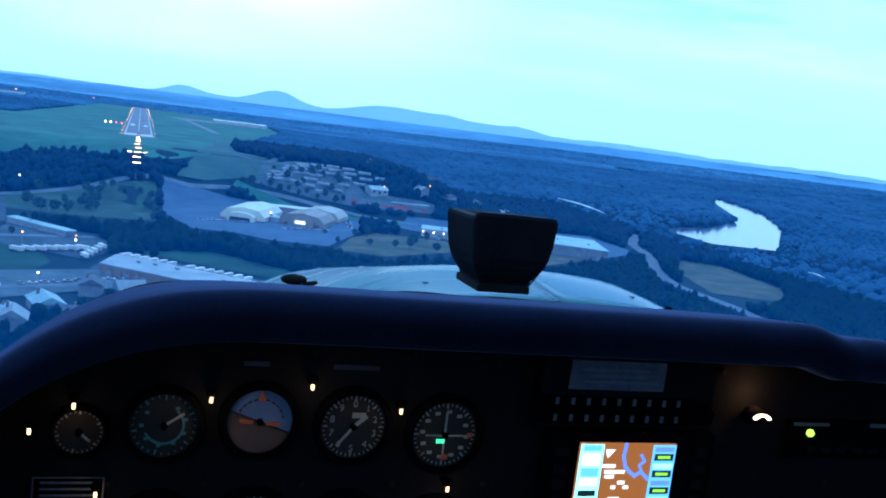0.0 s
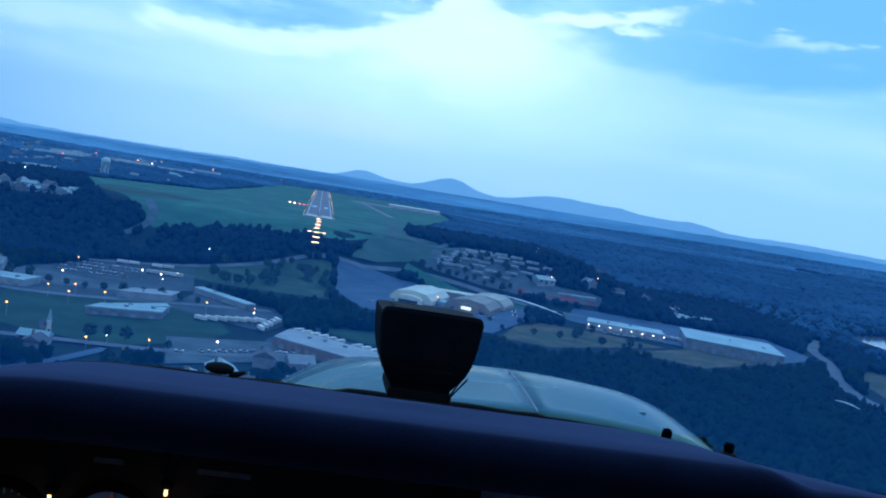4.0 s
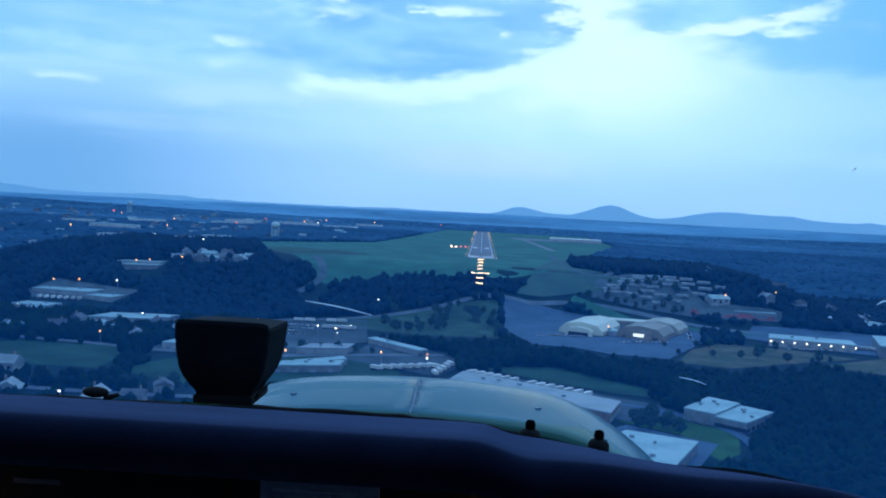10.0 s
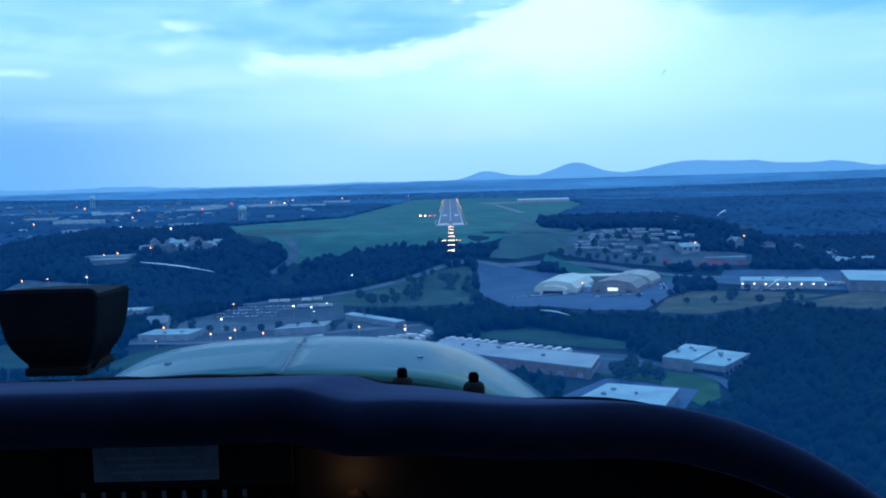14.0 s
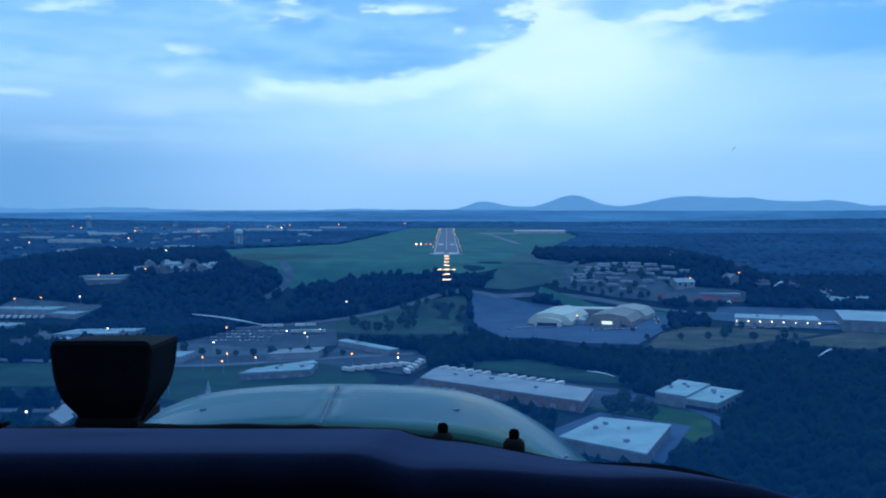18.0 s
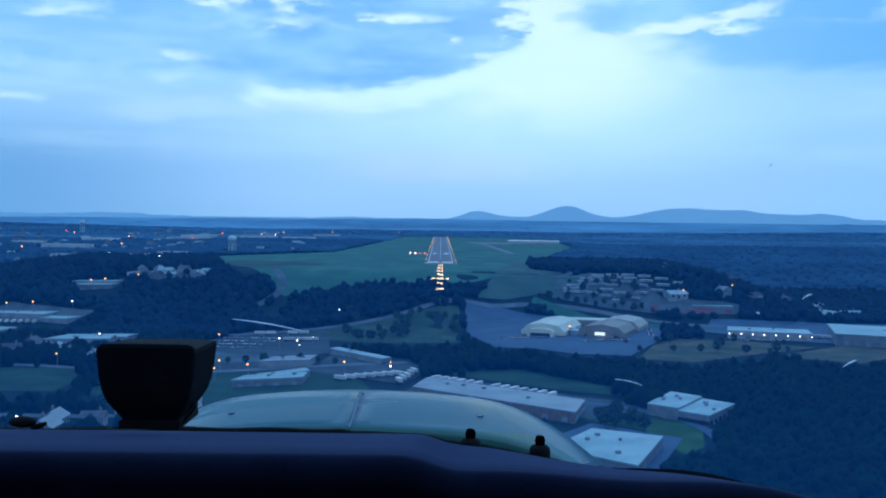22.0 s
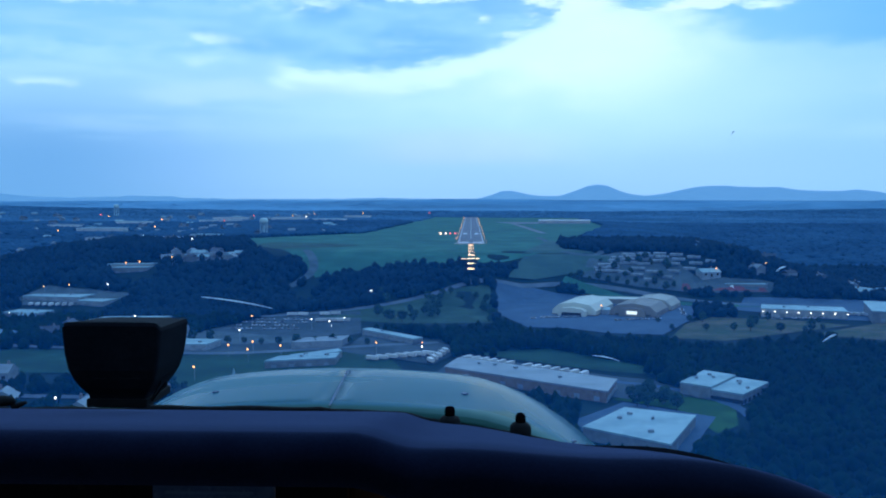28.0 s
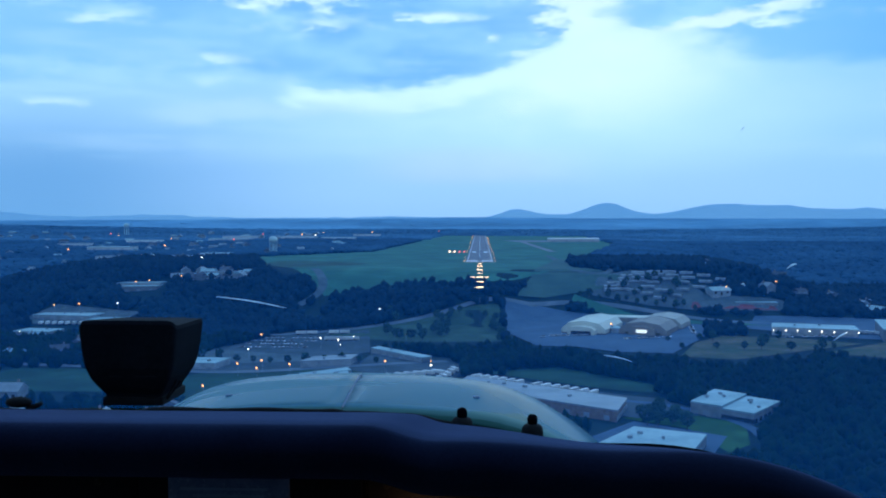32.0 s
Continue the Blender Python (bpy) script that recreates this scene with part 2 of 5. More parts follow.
# middle-distance step of the haze painted into the leaves
M["mid_haze_leaf"] = surface("haze_tinted_leaves", (0.030, 0.080, 0.142), (0.046, 0.112, 0.184), 0.012, 0.9, spec=0.03, per_island=0.08, patch=0.005, deep=0.7)
M["bark"] = surface("bark", (0.05, 0.04, 0.035), (0.11, 0.09, 0.07), 3.0, 0.9, bump=0.5)
M["asphalt"] = surface("asphalt", (0.042, 0.082, 0.138), (0.070, 0.122, 0.190), 0.04, 0.9, spec=0.2)
M["lawn"] = surface("bright_lawn_grass", (0.026, 0.085, 0.022), (0.052, 0.135, 0.036), 0.05, 0.95, spec=0.1, patch=0.06)
M["verge"] = surface("rough_valley_grass", (0.016, 0.052, 0.032), (0.030, 0.086, 0.048), 0.04, 0.95, spec=0.1, patch=0.03)
M["old_lot"] = surface("patched_old_asphalt", (0.022, 0.044, 0.050), (0.064, 0.092, 0.112), 0.03, 0.9, spec=0.15, detail=7.0)
M["runway"] = surface("worn_runway_asphalt", (0.13, 0.13, 0.14), (0.22, 0.22, 0.23), 0.02, 0.9, spec=0.2)
M["road"] = surface("pale_road", (0.080, 0.110, 0.135), (0.140, 0.170, 0.195), 0.06, 0.9, spec=0.2)
M["gravel"] = surface("gravel", (0.055, 0.085, 0.095), (0.110, 0.145, 0.160), 0.06, 0.95, spec=0.1)
M["clay"] = surface("bare_red_clay", (0.040, 0.080, 0.046), (0.165, 0.125, 0.082), 0.035, 0.95, spec=0.1, detail=8.0, patch=0.05)
M["white_roof"] = surface("white_membrane_roof", (0.18, 0.30, 0.33), (0.31, 0.45, 0.48), 0.05, 0.65)
M["grey_roof"] = surface("grey_metal_roof", (0.14, 0.18, 0.21), (0.25, 0.30, 0.33), 0.06, 0.6)
M["dark_roof"] = surface("dark_shingle_roof", (0.045, 0.055, 0.070), (0.10, 0.115, 0.135), 0.4, 0.9, per_object=0.4)
M["cream"] = surface("cream_painted_steel", (0.52, 0.53, 0.44), (0.66, 0.66, 0.56), 0.06, 0.6)
M["tan"] = surface("tan_painted_steel", (0.20, 0.18, 0.15), (0.27, 0.24, 0.20), 0.06, 0.6)
M["putty"] = surface("putty_painted_steel", (0.34, 0.33, 0.28), (0.44, 0.42, 0.36), 0.06, 0.6)
M["trailer"] = surface("white_trailer_paint", (0.45, 0.46, 0.46), (0.62, 0.63, 0.62), 0.3, 0.5, per_object=0.25)
M["wall"] = surface("pale_siding", (0.15, 0.18, 0.20), (0.27, 0.30, 0.32), 0.25, 0.8, per_object=0.3)
M["brick"] = surface("brown_brick_wall", (0.13, 0.10, 0.09), (0.24, 0.19, 0.16), 0.4, 0.85)
M["dark_open"] = surface("dark_glazing", (0.015, 0.018, 0.022), (0.03, 0.035, 0.04), 0.5, 0.25)
M["red"] = surface("red_clay_track", (0.14, 0.035, 0.045), (0.22, 0.05, 0.06), 0.05, 0.9)
M["tank"] = surface("pale_blue_tank_paint", (0.36, 0.50, 0.50), (0.50, 0.62, 0.62), 0.1, 0.5)
M["steel"] = surface("galvanised_steel", (0.25, 0.27, 0.28), (0.42, 0.44, 0.45), 0.5, 0.5, metal=0.6)
M["paint"] = surface("white_road_paint", (0.55, 0.55, 0.54), (0.78, 0.78, 0.76), 0.3, 0.85)
M["hill"] = surface("haze_glow_hill_woods", (0.05, 0.085, 0.105), (0.08, 0.115, 0.135), 0.003, 1.0, spec=0.0)
# blue emission imitates the haze in front of the hills
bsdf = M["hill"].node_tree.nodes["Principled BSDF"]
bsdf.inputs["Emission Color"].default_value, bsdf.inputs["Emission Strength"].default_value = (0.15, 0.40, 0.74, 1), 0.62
M["car"] = surface("car_paint", (0.30, 0.31, 0.33), (0.62, 0.63, 0.65), 0.2, 0.35, per_object=0.6, coat=0.5)
M["water"] = surface("lake_water", (0.06, 0.09, 0.10), (0.08, 0.11, 0.12), 0.02, 0.12, spec=0.8)
M["lamp_warm"] = glow("sodium_lamp", (1.0, 0.40, 0.09), 3.2)
M["lamp_white"] = glow("white_lamp", (1.0, 0.92, 0.74), 3.5)
M["lamp_red"] = glow("red_lamp", (1.0, 0.13, 0.08), 3.0)
M["als"] = glow("approach_lamp", (1.0, 0.58, 0.26), 8.0)
M["edge"] = glow("runway_edge_lamp", (1.0, 0.42, 0.14), 3.0)
M["sign_lit"] = glow("lit_doorway", (0.85, 1.0, 0.98), 1.0)
# cabin
M["vinyl"] = surface("charcoal_vinyl", (0.0060, 0.0080, 0.020), (0.0100, 0.0130, 0.030), 14.0, 0.7, bump=0.25, fine=30.0, spec=0.0)
# blue sheen tint imitates sky light caught along the lip
bsdf = M["vinyl"].node_tree.nodes["Principled BSDF"]
bsdf.inputs["Sheen Weight"].default_value, bsdf.inputs["Sheen Roughness"].default_value, bsdf.inputs["Sheen Tint"].default_value = 0.34, 0.32, (0.42, 0.54, 1.0, 1)
M["compass"] = surface("worn_black_plastic", (0.006, 0.007, 0.011), (0.012, 0.013, 0.018), 18.0, 0.6, bump=0.1, fine=12.0, spec=0.02)
M["panel"] = surface("black_panel_paint", (0.006, 0.007, 0.010), (0.010, 0.011, 0.015), 12.0, 0.6, fine=20.0, spec=0.0)
M["black"] = surface("black_plastic", (0.002, 0.002, 0.004), (0.004, 0.004, 0.006), 20.0, 0.6, fine=12.0, spec=0.0)
M["rubber"] = surface("black_rubber", (0.004, 0.004, 0.005), (0.009, 0.009, 0.010), 30.0, 0.85, spec=0.2)


def cowl_paint():
    """Pale paint; streaks of reflected sky are painted across in colour and roughness."""
    m = surface("pale_cowl_paint", (0.023, 0.084, 0.072), (0.037, 0.112, 0.096), 2.2, 0.22, spec=0.08)
    t = m.node_tree
    b = t.nodes["Principled BSDF"]
    co = t.nodes.new("ShaderNodeTexCoord").outputs["Object"]
    band = noise_at(t, co, 4.0, 5.0, 0.6, (0.50, 4.0, 1.0)).ramp(0.49, 0.58)
    t.links.new((band * 0.25 + 0.20).sock, b.inputs["Roughness"])
    # pale reflection streaks mixed into the base colour
    t.links.new(blend(t, band * 0.75, b.inputs["Base Color"].links[0].from_socket, (0.088, 0.195, 0.184)), b.inputs["Base Color"])
    return m


M["cowl"] = cowl_paint()
M["cloth"] = surface("grey_headliner", (0.030, 0.033, 0.040), (0.050, 0.054, 0.064), 9.0, 0.95)
M["dial"] = surface("matt_black_dial", (0.008, 0.008, 0.009), (0.012, 0.012, 0.013), 30.0, 0.7)
M["ink"] = surface("ivory_dial_ink", (0.26, 0.25, 0.23), (0.38, 0.37, 0.34), 50.0, 0.7)


# ---------------------------------------------------------------- mesh helpers
def obj(name, verts, faces, material, smooth=False):
    me = bpy.data.meshes.new(name)
    me.from_pydata([tuple(v) for v in verts], [], [tuple(f) for f in faces])
    me.materials.append(material)
    if smooth:
        me.shade_smooth()
    return new(name, me)


def bulk(name, verts, tris, material):
    """A large triangle mesh from arrays."""
    me = bpy.data.meshes.new(name)
    me.vertices.add(len(verts))
    me.vertices.foreach_set("co", np.ascontiguousarray(verts, np.float32).ravel())
    me.loops.add(len(tris) * 3)
    me.loops.foreach_set("vertex_index", np.ascontiguousarray(tris, np.int32).ravel())
    me.polygons.add(len(tris))
    me.polygons.foreach_set("loop_start", np.arange(0, len(tris) * 3, 3, dtype=np.int32))
    me.update(calc_edges=True)
    me.materials.append(material)
    return new(name, me)


def part(name, bm, material, parent, label="", smooth=False):
    """Link a bmesh as one mesh under a thing or a part."""
    me = bpy.data.meshes.new(name)
    bmesh.ops.recalc_face_normals(bm, faces=bm.faces)
    bm.to_mesh(me)
    bm.free()
    me.materials.append(material)
    if smooth:
        me.shade_smooth()
    ob = new(name, me)
    ob.parent = parent
    if label:
        tagged(ob, label)
    return ob


def box(size, at=(0, 0, 0), bevel=0.0, turn=0.0, taper=1.0):
    """A box with its centre at a place; bevel rounds its edges, taper narrows its top."""
    bm = bmesh.new()
    bmesh.ops.create_cube(bm, size=1)
    for v in bm.verts:
        k = taper if v.co.z > 0 else 1
        v.co = Vector((v.co.x * size[0] * k, v.co.y * size[1] * k, v.co.z * size[2]))
    if bevel:
        bmesh.ops.bevel(bm, geom=bm.edges, offset=bevel, segments=2, affect="EDGES", profile=0.6)
    bmesh.ops.transform(bm, matrix=pose(*at, 0, 0, turn), verts=bm.verts)
    return bm


def tube(r1, r2, length, at=(0, 0, 0), turn=(0, 0, 0), n=20, caps=True):
    bm = bmesh.new()
    bmesh.ops.create_cone(bm, cap_ends=caps, segments=n, radius1=r1, radius2=r2, depth=length)
    bmesh.ops.transform(bm, matrix=pose(*at, *turn), verts=bm.verts)
    return bm


def lathe(profile, at=(0, 0, 0), turn=(0, 0, 0), n=28):
    """A body of revolution from (radius, height) pairs."""
    bm = bmesh.new()
    rings = []
    for r, hgt in profile:
        rings.append([bm.verts.new((r * math.cos(2 * math.pi * i / n), r * math.sin(2 * math.pi * i / n), hgt)) for i in range(n)])
    for a, b in zip(rings, rings[1:]):
        for i in range(n):
            bm.faces.new((a[i], a[(i + 1) % n], b[(i + 1) % n], b[i]))
    for ring in (rings[0], rings[-1]):
        if (ring[0].co - ring[n // 2].co).length > 1e-5:
            bm.faces.new(ring)
    bmesh.ops.remove_doubles(bm, verts=bm.verts, dist=1e-6)
    bmesh.ops.transform(bm, matrix=pose(*at, *turn), verts=bm.verts)
    return bm


def blob(r, at=(0, 0, 0), sub=1):
    bm = bmesh.new()
    bmesh.ops.create_icosphere(bm, subdivisions=sub, radius=r)
    bmesh.ops.translate(bm, verts=bm.verts, vec=at)
    return bm


def joined(*bms):
    out = bmesh.new()
    for b in bms:
        me = bpy.data.meshes.new("tmp")
        b.to_mesh(me)
        b.free()
        out.from_mesh(me)
        bpy.data.meshes.remove(me)
    return out


def thing(name, at, label, category, group="", turn=0.0, kind=""):
    ob = new(name)
    ob.matrix_basis = pose(*at, 0, 0, turn)
    ob.empty_display_size = 0.01
    return tagged(ob, label, category, group, kind)


# ---------------------------------------------------------------- terrain
def ss(a, b, v):
    k = np.clip((v - a) / (b - a), 0, 1)
    return k * k * (3 - 2 * k)


def ground_z(x, y):
    """Height of the ground: a valley floor, the airfield's bench, and land that rises far off."""
    x, y = np.asarray(x, float), np.asarray(y, float)
    m = ss(-620, -420, x) * (1 - ss(260, 420, x))
    start = 770 + 100 * ss(-10, 60, x)
    low = 40 * ss(700, 2400, y)
    bench = 43 * ss(0, 1, (y - start) / (1010 - start))
    far = 52 * ss(2900, 4600, np.hypot(x, y))
    return low * (1 - m) + bench * m + far


def gz(x, y):
    return float(ground_z(x, y))


def make_ground():
    xs = np.concatenate([-np.geomspace(4850, 720, 44), np.arange(-700, 701, 14.0), np.geomspace(720, 4850, 44)])
    ys = np.concatenate([-np.geomspace(4850, 60, 24), np.arange(0, 1401, 14.0), np.geomspace(1430, 4850, 60)])
    gx, gy = np.meshgrid(xs, ys)
    r = np.hypot(gx, gy)
    gx, gy = gx * np.minimum(1, 4850 / r), gy * np.minimum(1, 4850 / r)
    zz = ground_z(gx, gy)
    nx, ny = len(xs), len(ys)
    v = np.stack([gx, gy, zz], -1).reshape(-1, 3)
    i = (np.arange(ny - 1)[:, None] * nx + np.arange(nx - 1)[None]).ravel()
    tris = np.concatenate([np.stack([i, i + 1, i + nx + 1], 1), np.stack([i, i + nx + 1, i + nx], 1)])
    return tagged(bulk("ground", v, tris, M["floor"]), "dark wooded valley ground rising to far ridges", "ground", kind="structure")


make_ground()
CLEAR = []  # outlines that trees keep out of


def sheet(name, pts, material, label, category, lift=0.5, clear=True, reach=0.09, step=28.0, kind="structure"):
    """A patch of ground cover draped over the terrain."""
    bm = bmesh.new()
    bm.faces.new([bm.verts.new((x, y, 0)) for x, y in pts])
    xs, ys = [p[0] for p in pts], [p[1] for p in pts]
    for lo, hi, axis in ((min(xs), max(xs), 0), (min(ys), max(ys), 1)):
        st = max(step, (hi - lo) / 60)
        k = lo + st
        while k < hi:
            co, no = [0, 0, 0], [0, 0, 0]
            co[axis], no[axis] = k, 1
            bmesh.ops.bisect_plane(bm, geom=bm.verts[:] + bm.edges[:] + bm.faces[:], plane_co=co, plane_no=no)
            k += st
    bmesh.ops.triangulate(bm, faces=bm.faces)
    zz = ground_z([v.co.x for v in bm.verts], [v.co.y for v in bm.verts])
    for v, z in zip(bm.verts, zz):
        v.co.z = z + lift
    me = bpy.data.meshes.new(name)
    bm.to_mesh(me)
    bm.free()
    me.materials.append(material)
    if clear:
        CLEAR.append((np.array(pts, float), reach))
    return tagged(new(name, me), label, category, kind=kind)


def ribbon(name, pts, width, material, label, category="road", lift=0.7, kind="structure"):
    """A road along a line of points."""
    line = []
    for (x0, y0), (x1, y1) in zip(pts, pts[1:]):
        n = max(2, int(math.hypot(x1 - x0, y1 - y0) / 14))
        line += [(x0 + (x1 - x0) * k / n, y0 + (y1 - y0) * k / n) for k in range(n)]
    line.append(pts[-1])
    p = np.array(line, float)
    for _ in range(4):
        p[1:-1] = (p[:-2] + 2 * p[1:-1] + p[2:]) / 4
    d = np.gradient(p, axis=0)
    d /= np.linalg.norm(d, axis=1)[:, None]
    nrm = np.stack([-d[:, 1], d[:, 0]], 1) * width / 2
    a, b = p + nrm, p - nrm
    v = [(x, y, gz(x, y) + lift) for x, y in np.concatenate([a, b])]
    k = len(p)
    ob = obj(name, v, [(i, i + k, i + k + 1, i + 1) for i in range(k - 1)], material)
    CLEAR.append((np.concatenate([p + nrm * 1.3, (p - nrm * 1.3)[::-1]]), 0.065))
    return tagged(ob, label, category, kind=kind)


# fields and paving
sheet("airfield_grass", [(-205, 1013), (-150, 895), (-111, 915), (-68, 938), (-22, 940), (22, 950), (72, 993), (118, 1214), (155, 1330), (275, 1900), (310, 2700), (-110, 2760), (-150, 1900), (-170, 1500), (-320, 1290), (-260, 1100)], M["field"], "mown green airfield grass around the runway", "grass", 0.5, reach=0.015)
sheet("meadow", [(-130, 785), (-60, 832), (-37, 848), (18, 890), (22, 829), (18, 745), (-50, 735), (-110, 758)], M["meadow"], "rough green meadow below the approach lights", "meadow")
sheet("valley_field", [(-205, 520), (-190, 560), (-160, 618), (-60, 615), (-40, 540), (-52, 500), (-90, 462), (-139, 480)], M["verge"], "flat green field beside the road", "field")
sheet("verge_field", [(0, 596), (52, 618), (115, 540), (108, 528), (80, 535)], M["verge"], "green strip behind the long warehouse", "field")
sheet("lawn", [(70, 462), (98, 478), (128, 452), (118, 410), (105, 395), (98, 440)], M["lawn"], "green lawn beside the flat-roofed warehouse", "lawn")
sheet("grass_bank", [(95, 940), (150, 900), (222, 880), (330, 862), (320, 850), (212, 868), (140, 888), (88, 922)], M["field"], "grass bank behind the hangar lot", "grass", 0.9)
sheet("bare_ground", [(143, 669), (170, 742), (203, 788), (262, 770), (300, 742), (262, 715), (178, 655)], M["clay"], "bare red clay clearing with scrub", "clearing")
sheet("hangar_lot", [(24, 905), (60, 918), (82, 908), (150, 890), (205, 868), (196, 810), (186, 780), (140, 682), (100, 690), (74, 715), (44, 720), (24, 800)], M["asphalt"], "wide dark asphalt lot around the hangars", "parking lot", 0.7)
sheet("east_lot", [(235, 842), (262, 900), (470, 905), (470, 800), (400, 742), (300, 775)], M["asphalt"], "asphalt yard around the white warehouses", "parking lot", 0.6)
sheet("warehouse_lot", [(-20, 530), (78, 462), (120, 470), (100, 512), (82, 520), (-5, 588)], M["old_lot"], "asphalt yard of the long warehouse", "parking lot", 0.6)
sheet("flat_roof_lot", [(38, 405), (75, 455), (112, 425), (85, 362)], M["asphalt"], "asphalt yard around the flat-roofed warehouse", "parking lot", 0.6)
sheet("west_lot", [(-200, 690), (-165, 790), (-95, 800), (-80, 680), (-120, 640)], M["old_lot"], "pale worn parking lot with cars", "parking lot", 0.6)
sheet("mid_lot", [(-85, 600), (-78, 672), (-20, 655), (-8, 600), (-22, 555)], M["old_lot"], "parking lot of the low grey store", "parking lot", 0.6)
sheet("south_lot", [(-60, 440), (20, 500), (10, 540), (-70, 505)], M["gravel"], "pale gravel lot", "parking lot", 0.6)
sheet("home_park_ground", [(112, 938), (122, 975), (160, 1000), (205, 985), (225, 940), (300, 935), (300, 912), (220, 908), (165, 920)], M["gravel"], "pale ground of the home park", "lot", 0.9)
sheet("far_lot_west", [(-420, 815), (-400, 870), (-310, 850), (-330, 815)], M["gravel"], "pale yard of the western works", "lot", 0.7)
sheet("lake", [(640, 1060), (646, 935), (730, 925), (860, 1080), (985, 1253), (1090, 1475), (1110, 1620), (1060, 1560), (930, 1290), (880, 1230), (760, 1120)], M["water"], "still lake arm reflecting the dusk sky", "lake", 1.2)
sheet("east_clearing", [(250, 690), (300, 660), (420, 760), (440, 840), (380, 800)], M["clay"], "bare clearing beside the curved road", "clearing")

sheet("bench_meadow", [(54, 976), (98, 1214), (110, 1250), (104, 1040), (150, 972), (140, 955), (92, 941), (36, 925)], M["bench"], "dull green slope between the airfield and the lot", "meadow", 0.9, reach=0.03)
sheet("west_pasture", [(-330, 560), (-300, 600), (-235, 600), (-215, 560), (-215, 520), (-300, 520)], M["verge"], "green pasture beside the valley road", "field")
sheet("trailer_lot", [(-205, 640), (-200, 690), (-120, 660), (-95, 640), (-160, 625)], M["gravel"], "pale gravel trailer lot", "parking lot", 0.7)
sheet("fallow_strip", [(-262, 1102), (-215, 1020), (-150, 1065), (-130, 1110), (-180, 1160), (-250, 1170)], M["meadow"], "brownish fallow strip at the edge of the airfield", "field", 0.9)
sheet("store_lot", [(-215, 585), (-210, 640), (-160, 640), (-110, 650), (-80, 640), (-84, 600), (-120, 600), (-165, 592)], M["old_lot"], "parking lot before the small stores", "parking lot", 0.6)

# haze-coloured sheets that fill the dark gaps between far crowns
sheet("undergrowth_west", [(-340, 1290), (-190, 1500), (-165, 1900), (-165, 2235), (-2400, 2235), (-1400, 1200), (-330, 1200)], M["mid_haze_leaf"], "haze-tinted undergrowth of the western woods", "undergrowth", 0.45, clear=False)
sheet("undergrowth_east", [(132, 1200), (172, 1330), (290, 1900), (340, 2235), (2700, 2235), (1700, 1200)], M["mid_haze_leaf"], "haze-tinted undergrowth of the eastern woods", "undergrowth", 0.45, clear=False)
sheet("far_undergrowth", [(-2400, 2230), (-170, 2230), (-140, 2800), (325, 2800), (340, 2230), (2700, 2230), (3000, 3380), (-2800, 3380)], M["haze_leaf"], "undergrowth of the far woods tinted hazy blue", "undergrowth", 1.0, clear=False)
sheet("distant_undergrowth", [(-2800, 3370), (3000, 3370), (2400, 4020), (1300, 4450), (-1300, 4450), (-2400, 4020)], M["far_haze_leaf"], "haze-paled undergrowth of the distant woods", "undergrowth", 2.0, clear=False)

# runway
RW = [(-17, 1153), (17, 1153), (17, 2790), (-17, 2790)]
sheet("runway", RW, M["runway"], "long worn asphalt runway with pale markings", "runway", 0.9, clear=False)
sheet("taxiway", [(110, 1500), (122, 1500), (100, 2060), (260, 2080), (270, 2200), (55, 2200), (60, 2180), (88, 2060)], M["runway"], "pale taxiway and apron beside the runway", "taxiway", 0.9, clear=False)
marks = []
for k in range(8):
    x = (-13, -10, -7, -4, 4, 7, 10, 13)[k]
    marks.append((x - 0.9, 1162, x + 0.9, 1205))
for k in range(24):
    y = 1290 + k * 61
    marks.append((-0.45, y, 0.45, y + 37))
for sx in (-1, 1):
    marks.append((sx * 9 - 3, 1455, sx * 9 + 3, 1500))
    marks.append((sx * 15.5 - 0.45, 1160, sx * 15.5 + 0.45, 2780))
runway = bpy.data.objects["runway"]
for x0, y0, x1, y1 in marks:
    ob = obj("marking", [(x, y, gz(x, y) + 1.0) for x, y in ((x0, y0), (x1, y0), (x1, y1), (x0, y1))], [(0, 1, 2, 3)], M["paint"])
    ob.parent = runway

# roads
ribbon("valley_road", [(-480, 640), (-268, 609), (-157, 584), (-60, 628), (-22, 640)], 9, M["road"], "pale two-lane valley road")
ribbon("meadow_road", [(-190, 770), (-136, 790), (-80, 818), (-32, 853), (21, 910), (80, 928), (134, 922), (224, 884), (340, 868)], 8, M["road"], "pale road curving past the hangar lot")
ribbon("bench_road", [(96, 1354), (100, 1230), (88, 1080), (92, 1000), (120, 975), (150, 990), (135, 1020)], 8, M["gravel"], "pale perimeter road below the airfield")
ribbon("west_track", [(-180, 1010), (-160, 950), (-150, 900), (-170, 870)], 9, M["gravel"], "pale track at the edge of the airfield")
ribbon("curved_road", [(372, 380), (392, 480), (405, 560), (400, 620), (430, 700), (478, 790), (500, 870), (560, 960)], 11, M["road"], "pale curved road beside the warehouses")
sheet("road_clearing", [(420, 600), (450, 690), (500, 780), (540, 760), (520, 640), (470, 580)], M["clay"], "bare red clearing beside the curved road", "clearing")
ribbon("village_road", [(-420, 470), (-180, 455), (-40, 470), (40, 540)], 8, M["road"], "village street between houses")
ribbon("lane", [(-160, 330), (-110, 400), (-90, 455)], 6, M["asphalt"], "narrow dark lane between houses")
ribbon("yard_road", [(78, 505), (100, 500), (132, 448), (128, 425)], 6, M["asphalt"], "dark yard road beside the lawn")

